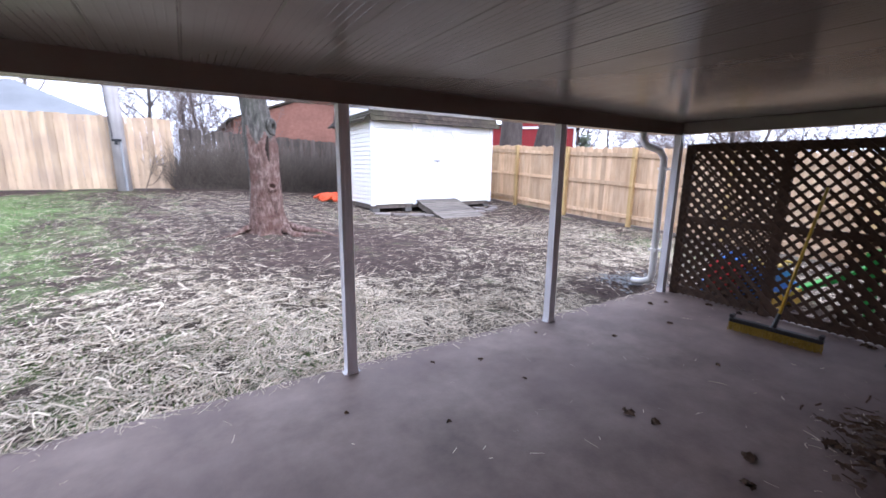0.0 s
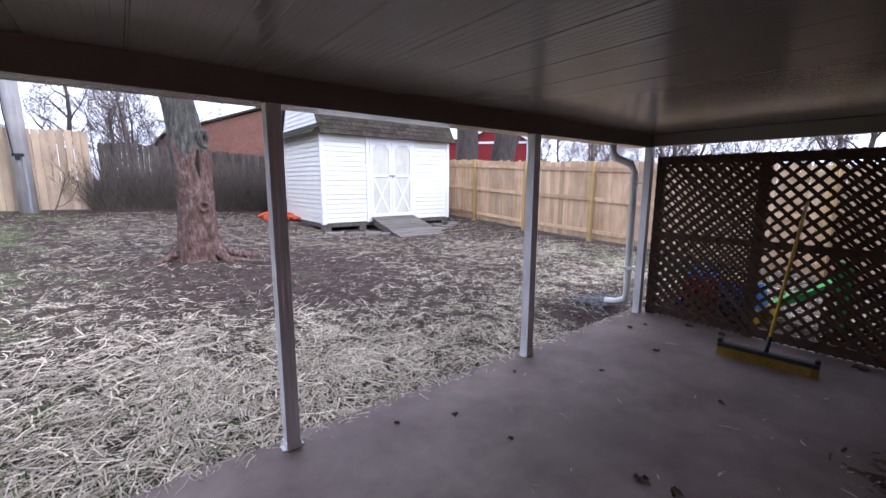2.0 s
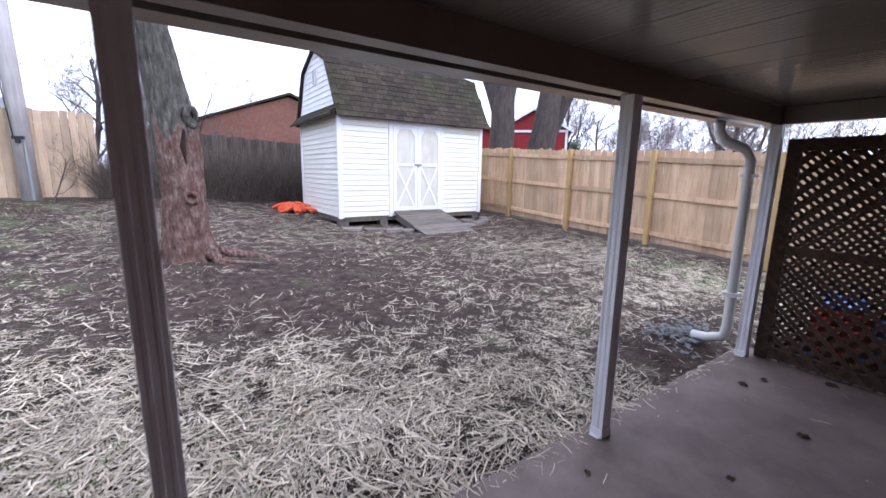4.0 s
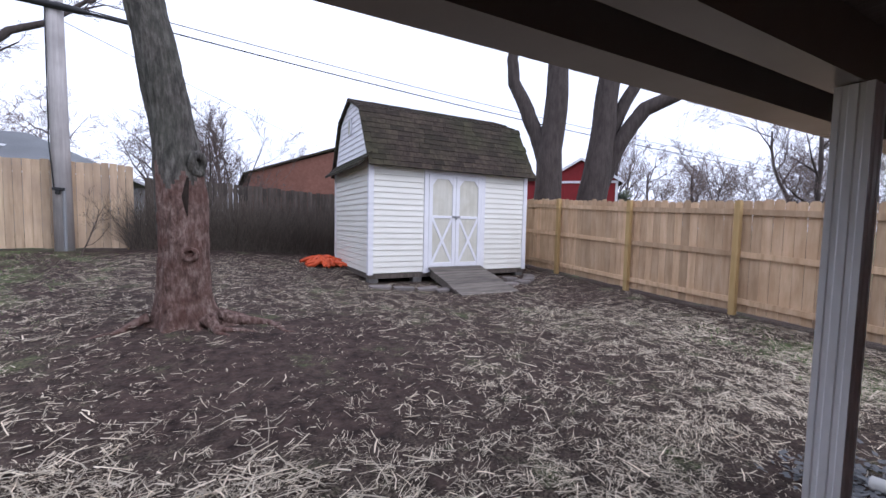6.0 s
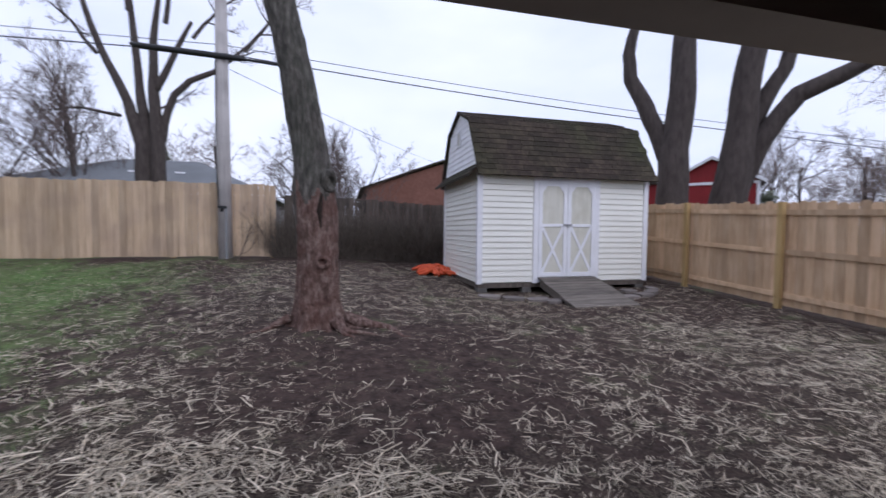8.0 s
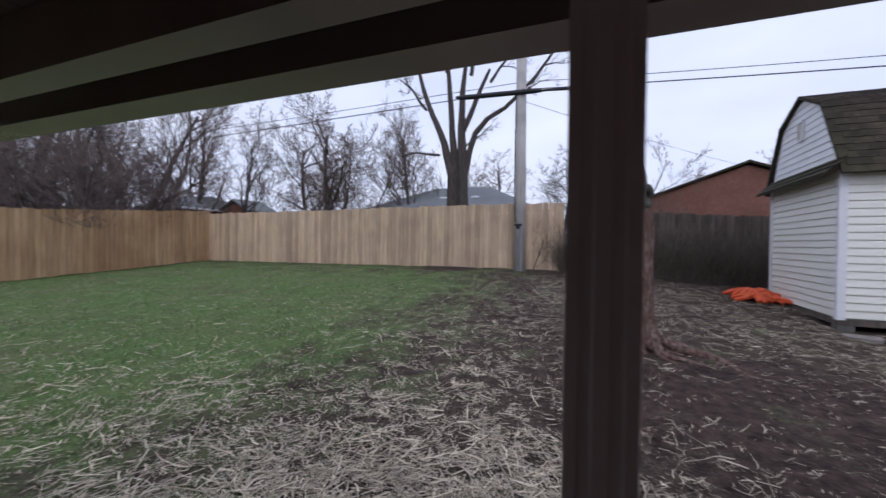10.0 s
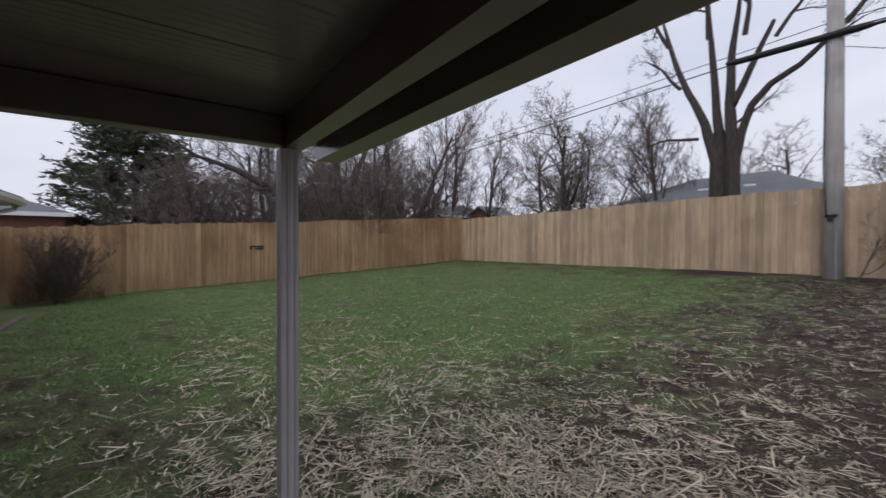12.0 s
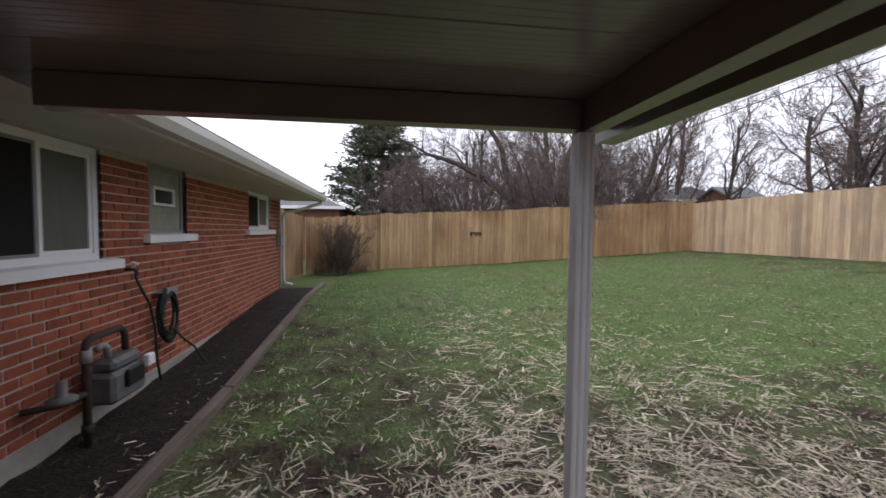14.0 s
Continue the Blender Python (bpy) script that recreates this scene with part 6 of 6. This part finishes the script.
# ---- neighbouring buildings ----
def gable_house(name, label, x0, x1, y0, y1, eave, top, wall_mat, roof_mat, ridge="y", base=-0.5, over=0.35, hip=0.0, turn=None):
    h = thing(name, label, "house")
    part("wall", boxes((x0, x1, y0, y1, base, eave)), wall_mat, h)
    bm = bmesh.new()
    if ridge == "y":
        m = (x0 + x1) / 2
        prism(bm, [(x0, eave), (x1, eave), (m, top - 0.12)], "y", y0 + 0.01, y1 - 0.01)
        part("gable", bm, wall_mat, h)
        bm = bmesh.new()
        k = (top - eave) / (m - x0)
        prism(bm, [(x0 - over, eave - over * k), (m, top), (x1 + over, eave - over * k), (x1 + over, eave - over * k + 0.12), (m, top + 0.14), (x0 - over, eave - over * k + 0.12)], "y", y0 - 0.25, y1 + 0.25)
        part("roof", bm, roof_mat, h)
    else:
        m = (y0 + y1) / 2
        vs = [bm.verts.new(c) for c in ((x0 - over, y0 - over, eave), (x1 + over, y0 - over, eave), (x1 + over, y1 + over, eave), (x0 - over, y1 + over, eave),
                                        (x0 + hip, m, top), (x1 - hip, m, top))]
        for f4 in ((0, 1, 5, 4), (1, 2, 5), (2, 3, 4, 5), (3, 0, 4), (3, 2, 1, 0)):
            bm.faces.new([vs[c] for c in f4])
        part("roof", bm, roof_mat, h)
        part("fascia", boxes((x0 - over, x1 + over, y0 - over - 0.03, y0 - over - 0.002, eave - 0.14, eave + 0.02)), TRIM, h)
        part("fascia", boxes((x1 + over + 0.002, x1 + over + 0.03, y0 - over, y1 + over, eave - 0.14, eave + 0.02)), TRIM, h)
    return h


gable_house("neighbour_house", "red brick gable house behind the old fence", 2.9, 13.4, 30.0, 42.0, 4.35, 6.3, FARBRICK, SHINGLE)
gh = gable_house("neighbour_house", "low house with a broad grey hip roof", -15.0, -2.6, 25.0, 34.0, 3.35, 5.5, GREYWALL, GREYROOF, ridge="x", hip=4.2)
for vx in (-9.6, -7.4):
    part("roof_vent", boxes((vx, vx + 0.5, 27.3, 27.6, 4.45, 4.62), bevel=0.02), TRIM, gh)
gable_house("neighbour_house", "far house with grey roof and white fascia", -32.0, -21.0, -10.0, -0.6, 2.62, 4.3, FARBRICK, GREYROOF, ridge="x", hip=3.8)
gable_house("neighbour_shed", "low dark shed with grey roof and red wall", -30.0, -25.5, 20.6, 26.2, 3.75, 4.75, FARBRICK, GREYROOF, ridge="x", hip=0.6)
gable_house("neighbour_shed", "small red brick gable outbuilding with a dark roof", -25.0, -22.6, 23.4, 25.6, 3.75, 4.35, FARBRICK, GREYROOF)
barn = thing("red_barn", "red gable barn with white trim behind the fence", "barn", pose(17.6, 17.4, 0.3, 0, 0, -46))
part("wall", boxes((-3.6, 1.75, 0, 5.0, 0, 3.55)), BARN, barn)
bm = bmesh.new()
prism(bm, [(-1.75, 3.55), (1.75, 3.55), (0, 4.55)], "y", 0.0, 5.0)
part("gable", bm, BARN, barn)
bm = bmesh.new()
prism(bm, [(-2.0, 3.42), (0, 4.58), (2.0, 3.42), (2.0, 3.52), (0, 4.70), (-2.0, 3.52)], "y", -0.15, 5.1)
part("roof", bm, SHINGLE, barn)
for s in (-1, 1):
    bm = bmesh.new()
    prism(bm, [(s * 2.0, 3.40), (0, 4.56), (0, 4.70), (s * 2.0, 3.54)], "y", -0.19, -0.152)
    part("rake_trim", bm, TRIM, barn)
part("band_trim", boxes((-1.75, 1.8, -0.05, -0.002, 3.42, 3.54)), TRIM, barn)
part("corner_trim", boxes((1.66, 1.78, -0.04, -0.002, 0, 3.42)), TRIM, barn)
part("corner_trim", boxes((-1.70, -1.60, -0.04, -0.002, 0, 3.42)), TRIM, barn)
part("wing_roof", boxes((-3.7, -2.0, -0.2, 5.1, 3.55, 3.68)), SHINGLE, barn)

# ---- leaves, twigs and grit on the slab ----
def leaf_clump(x, y, r, label):
    bm = bmesh.new()
    for k in range(9):
        a, rr = random.uniform(0, 6.28), r * random.uniform(0.1, 0.8)
        c = Vector((x + math.cos(a) * rr, y + math.sin(a) * rr, 0.004 + random.uniform(0, r * 0.25)))
        d = Vector((math.cos(a * 3), math.sin(a * 3), random.uniform(-0.2, 0.5))).normalized() * r * 0.55
        w = d.orthogonal().normalized() * r * 0.32
        lift = Vector((0, 0, r * 0.15))
        v = [bm.verts.new(p) for p in (c - d, c + w + lift, c + d, c - w + lift)]
        for q in v:
            q.co.z = max(q.co.z, 0.002)
        bm.faces.new((v[0], v[1], v[2]))
        bm.faces.new((v[0], v[2], v[3]))
    tagged(part("leaf_clump", bm, LEAF), label, "leaf litter", "leaves on the patio")


for x, y, r in ((2.21, 1.30, 0.045), (2.27, 1.15, 0.04), (2.40, 0.72, 0.05), (2.18, 0.62, 0.04), (2.05, 0.30, 0.035), (3.4, 1.32, 0.03), (4.35, 2.45, 0.035), (4.55, 2.40, 0.03), (3.95, 2.02, 0.035), (1.85, 2.35, 0.022),
                (2.62, 2.52, 0.022), (1.95, 1.95, 0.02), (3.2, 2.1, 0.025), (2.9, 0.5, 0.06), (3.2, 0.3, 0.07), (3.0, 0.15, 0.06), (4.6, 0.55, 0.07), (4.75, 0.40, 0.06), (1.2, 1.8, 0.018), (0.7, 2.2, 0.018), (1.5, 2.5, 0.02),
                (3.0, 0.05, 0.08), (3.3, 0.05, 0.09), (4.9, 2.1, 0.04), (4.88, 1.8, 0.05), (4.9, 0.8, 0.05)):
    leaf_clump(x, y, r, "small clump of dead brown leaves on the patio")


def scatter(name, label, points, lengths, widths, mat, lift, upright=0.0, seed=1, kind="stuff", category="straw", surface=None, grain=0.0):
    """Thin folded blades lying or standing on a surface, as one mesh."""
    rnd = np.random.default_rng(seed)
    n = len(points)
    vs = np.empty((n * 6, 3))
    turn = rnd.uniform(0, 2 * np.pi, n)
    if grain:
        swirl = np.array([3.0 * noise.noise((x * 0.9, y * 0.9, 11)) for x, y in points])
        turn = np.where(rnd.random(n) < grain, swirl + rnd.normal(0, 0.5, n), turn)
    ln, wd = lengths[0] + (lengths[1] - lengths[0]) * rnd.random(n) ** 1.8, rnd.uniform(*widths, n)
    pitch = rnd.normal(0, 0.13, n) if not upright else rnd.uniform(0.7, 1.45, n)
    bend = rnd.normal(0, 0.25 if upright else 0.22, n)
    z = np.array([surface(x, y) for x, y in points]) + rnd.uniform(*lift, n)
    for s in range(3):
        u = s / 2 - (0.0 if upright else 0.5)
        cx = points[:, 0] + np.cos(turn + bend * s / 2) * ln * u * np.cos(pitch)
        cy = points[:, 1] + np.sin(turn + bend * s / 2) * ln * u * np.cos(pitch)
        cz = z + ln * (u if upright else u) * np.sin(np.abs(pitch) if upright else pitch)
        w = wd * (1.0 if s < 2 else (0.3 if upright else 0.8)) / 2
        px, py = -np.sin(turn) * w, np.cos(turn) * w
        vs[s * 2::6] = np.stack((cx + px, cy + py, cz), 1)
        vs[s * 2 + 1::6] = np.stack((cx - px, cy - py, cz + wd * 0.35), 1)
    i = np.arange(n)[:, None] * 6
    quads = np.concatenate((i + np.array([[0, 1, 3, 2]]), i + np.array([[2, 3, 5, 4]])), 1).reshape(-1, 4)
    me = bpy.data.meshes.new(name)
    me.vertices.add(n * 6)
    me.vertices.foreach_set("co", vs.ravel())
    me.loops.add(quads.size)
    me.loops.foreach_set("vertex_index", quads.ravel().astype(np.int32))
    me.polygons.add(len(quads))
    me.polygons.foreach_set("loop_start", np.arange(0, quads.size, 4, dtype=np.int32))
    me.update(calc_edges=True)
    me.validate()
    me.materials.append(mat)
    return tagged(new(name, me), label, category, kind=kind)


def pick(n, x0, x1, y0, y1, share, seed, near=True, ragged=0.35):
    rnd = np.random.default_rng(seed)
    out = []
    while len(out) < n:
        for x, y, r, q in zip(rnd.uniform(x0, x1, 4000), rnd.uniform(y0, y1, 4000), rnd.random(4000), rnd.random(4000)):
            if SLAB_X0 - 0.02 < x < SLAB_X1 and y < SLAB_Y1 + 0.01 + 0.03 * q:
                continue
            if x < SLAB_X0 and y < 0.42 or (SX0 < x < SX1 and SY0 - 0.05 < y < SY1):
                continue
            if near and q > (2.6 / max(2.6, math.hypot(x - 1.0, y - 1.6))) ** 1.15:
                continue
            if r > 1.7 * share(x, y):
                continue
            s = share(x, y) * (1 + 2 * ragged * noise.noise((x * 1.5, y * 1.5, 2))) * soft(noise.noise((x * 5.5, y * 5.5, 9)) + 0.5 * noise.noise((x * 13, y * 13, 4)) + 0.55 * share(x, y), -0.22, 0.50)
            if r < s:
                out.append((x, y))
    return np.array(out[:n])


scatter("straw", "flattened dead straw strewn over the muddy lawn", pick(46000, -9, 8.7, 0.42, 13.2, lambda x, y: straw_share(x, y) * (1 - 0.4 * soft(0.8 - x, 0, 2.2)), 4), (0.025, 0.15), (0.0025, 0.006), STRAW, (0.002, 0.024), seed=5, surface=ground_z, grain=0.3)
scatter("straw_thick", "longer pale straw stalks lying on the lawn", pick(11500, -6.5, 8.6, 0.45, 8.5, lambda x, y: straw_share(x, y) ** 1.3 * (1 - 0.6 * soft(x, 1.2, 3.2)), 14), (0.06, 0.26), (0.0045, 0.010), STRAW, (0.006, 0.034), seed=15, surface=ground_z, grain=0.25)
scatter("chaff", "fine chaff of broken straw over the mud", pick(66000, -4, 8.7, 3.4, 13.0, lambda x, y: 0.10 + 0.90 * straw_share(x, y), 44, near=False), (0.015, 0.085), (0.0025, 0.0055), STRAW, (0.004, 0.016), seed=45, surface=ground_z, grain=0.4)
scatter("straw_flecks", "short dead grass bits among the green lawn", pick(15000, -13.3, 1.0, 2.5, 13.0, lambda x, y: 0.5, 24, near=False), (0.02, 0.08), (0.003, 0.006), STRAW, (0.006, 0.03), seed=25, surface=ground_z)
scatter("grass", "short green grass blades in patches on the lawn", pick(110000, -13.6, 8.6, 0.5, 13.2, grass_share, 6), (0.02, 0.065), (0.003, 0.0065), GRASS, (-0.006, 0.002), upright=1.0, seed=7, surface=ground_z, category="grass")
rs = np.random.default_rng(3)
slab_pts = np.stack((rs.uniform(-1.2, 5.0, 90), rs.uniform(0.2, 2.75, 90)), 1)
edge_pts = np.stack((rs.uniform(-1.2, 5.0, 420), SLAB_Y1 - np.abs(rs.normal(0, 0.05, 420))), 1)
heap_pts = np.stack((rs.normal(3.15, 0.24, 150), rs.normal(0.30, 0.16, 150)), 1)
dark_pts = np.stack((rs.normal(3.15, 0.22, 620), rs.normal(0.26, 0.15, 620)), 1)
scatter("leaf_heap", "dark heap of dead leaves and stalks on the patio", dark_pts, (0.03, 0.11), (0.008, 0.03), LEAF, (0.004, 0.06), seed=49, surface=lambda x, y: 0.0, category="leaves")
scatter("slab_litter", "scattered bits of straw and twigs on the concrete", np.concatenate((slab_pts, edge_pts, heap_pts)), (0.02, 0.12), (0.002, 0.006), STRAW, (0.002, 0.006), seed=9, surface=lambda x, y: 0.0, category="litter")
bed_pts = np.stack((-1.4 - 7.1 * rs.random(1100) ** 1.6, rs.uniform(-0.45, 0.32, 1100)), 1)
scatter("bed_litter", "dry leaves and straw bits on the planting bed", bed_pts, (0.02, 0.10), (0.003, 0.012), LEAF, (0.03, 0.05), seed=19, surface=ground_z, category="litter")
bed_straw = np.stack((-1.4 - 3.0 * rs.random(90) ** 1.5, 0.32 - np.abs(rs.normal(0, 0.2, 90))), 1)
scatter("bed_straw", "stray pale straw blown onto the planting bed", bed_straw[bed_straw[:, 1] > -0.45], (0.03, 0.13), (0.004, 0.009), STRAW, (0.04, 0.06), seed=39, surface=ground_z, category="straw")
pile = np.stack((rs.normal(4.95, 0.22, 320), rs.normal(3.2, 0.16, 320)), 1)
scatter("leaf_pile", "dark wet leaves heaped under the downspout", pile, (0.025, 0.075), (0.012, 0.03), METER, (0.005, 0.07), seed=29, surface=ground_z, category="leaves")

# ---- bricks of the house wall, last: the stretch by the windows singly, the rest joined ----
def brick_rows():
    """Running bond, yielding (x, z, length)."""
    row, z = 0, 0.03 + JOINT
    while z + COURSE - JOINT < EAVE_Z:
        x = HOUSE_X0 + (BRICK_L / 2 if row % 2 else 0.0)
        if row % 2:
            yield HOUSE_X0, z, BRICK_L / 2 - JOINT
        while x < HOUSE_X1:
            yield x, z, min(BRICK_L - JOINT, HOUSE_X1 - x)
            x += BRICK_L
        z += COURSE
        row += 1


def clear(x, z, ln):
    """The stretches of a brick that no opening cuts away."""
    spans = [(x, x + ln)]
    for a, b, c, d in OPENINGS:
        if z + COURSE - JOINT > c - 0.07 and z < d:
            spans = [s for p, q in spans for s in ((p, min(q, a)), (max(p, b), q)) if s[1] - s[0] > 0.03]
    return spans


single = box_mesh("brick", 0, BRICK_L - JOINT, -0.05, 0, 0, COURSE - JOINT, bevel=0.004)
count, vs, fs = 0, [], []
rnd = random.Random(12)
for x, z, ln in brick_rows():
    for p, q in clear(x, z, ln):
        if abs(q - p - BRICK_L + JOINT) < 0.001 and -4.3 < p < -1.9 and z < 1.25 and count < 300:
            piece("brick", single, BRICK, house, Matrix.Translation((p, WALL_Y + rnd.uniform(-0.002, 0.003), z + rnd.uniform(-0.001, 0.001))))
            count += 1
            continue
        b, o = len(vs), rnd.uniform(-0.002, 0.003)
        y0, y1, z1, e = WALL_Y - 0.05, WALL_Y + o, z + COURSE - JOINT, 0.004
        vs += [(p, y0, z), (q, y0, z), (q, y0, z1), (p, y0, z1), (p, y1 - e, z), (q, y1 - e, z), (q, y1 - e, z1), (p, y1 - e, z1),
               (p + e, y1, z + e), (q - e, y1, z + e), (q - e, y1, z1 - e), (p + e, y1, z1 - e)]
        for k in range(4):
            j = (k + 1) % 4
            fs += [(b + k, b + 4 + k, b + 4 + j, b + j), (b + 4 + k, b + 8 + k, b + 8 + j, b + 4 + j)]
        fs.append((b + 8, b + 11, b + 10, b + 9))
me = bpy.data.meshes.new("brickwork")
me.from_pydata(vs, [], fs)
bm = bmesh.new()
bm.from_mesh(me)
bmesh.ops.recalc_face_normals(bm, faces=bm.faces)
bm.to_mesh(me)
bm.free()
me.materials.append(BRICK_F)
ob = new("brickwork", me)
ob.parent = house
tagged(ob, "red running-bond brickwork with pale mortar", kind="stuff")
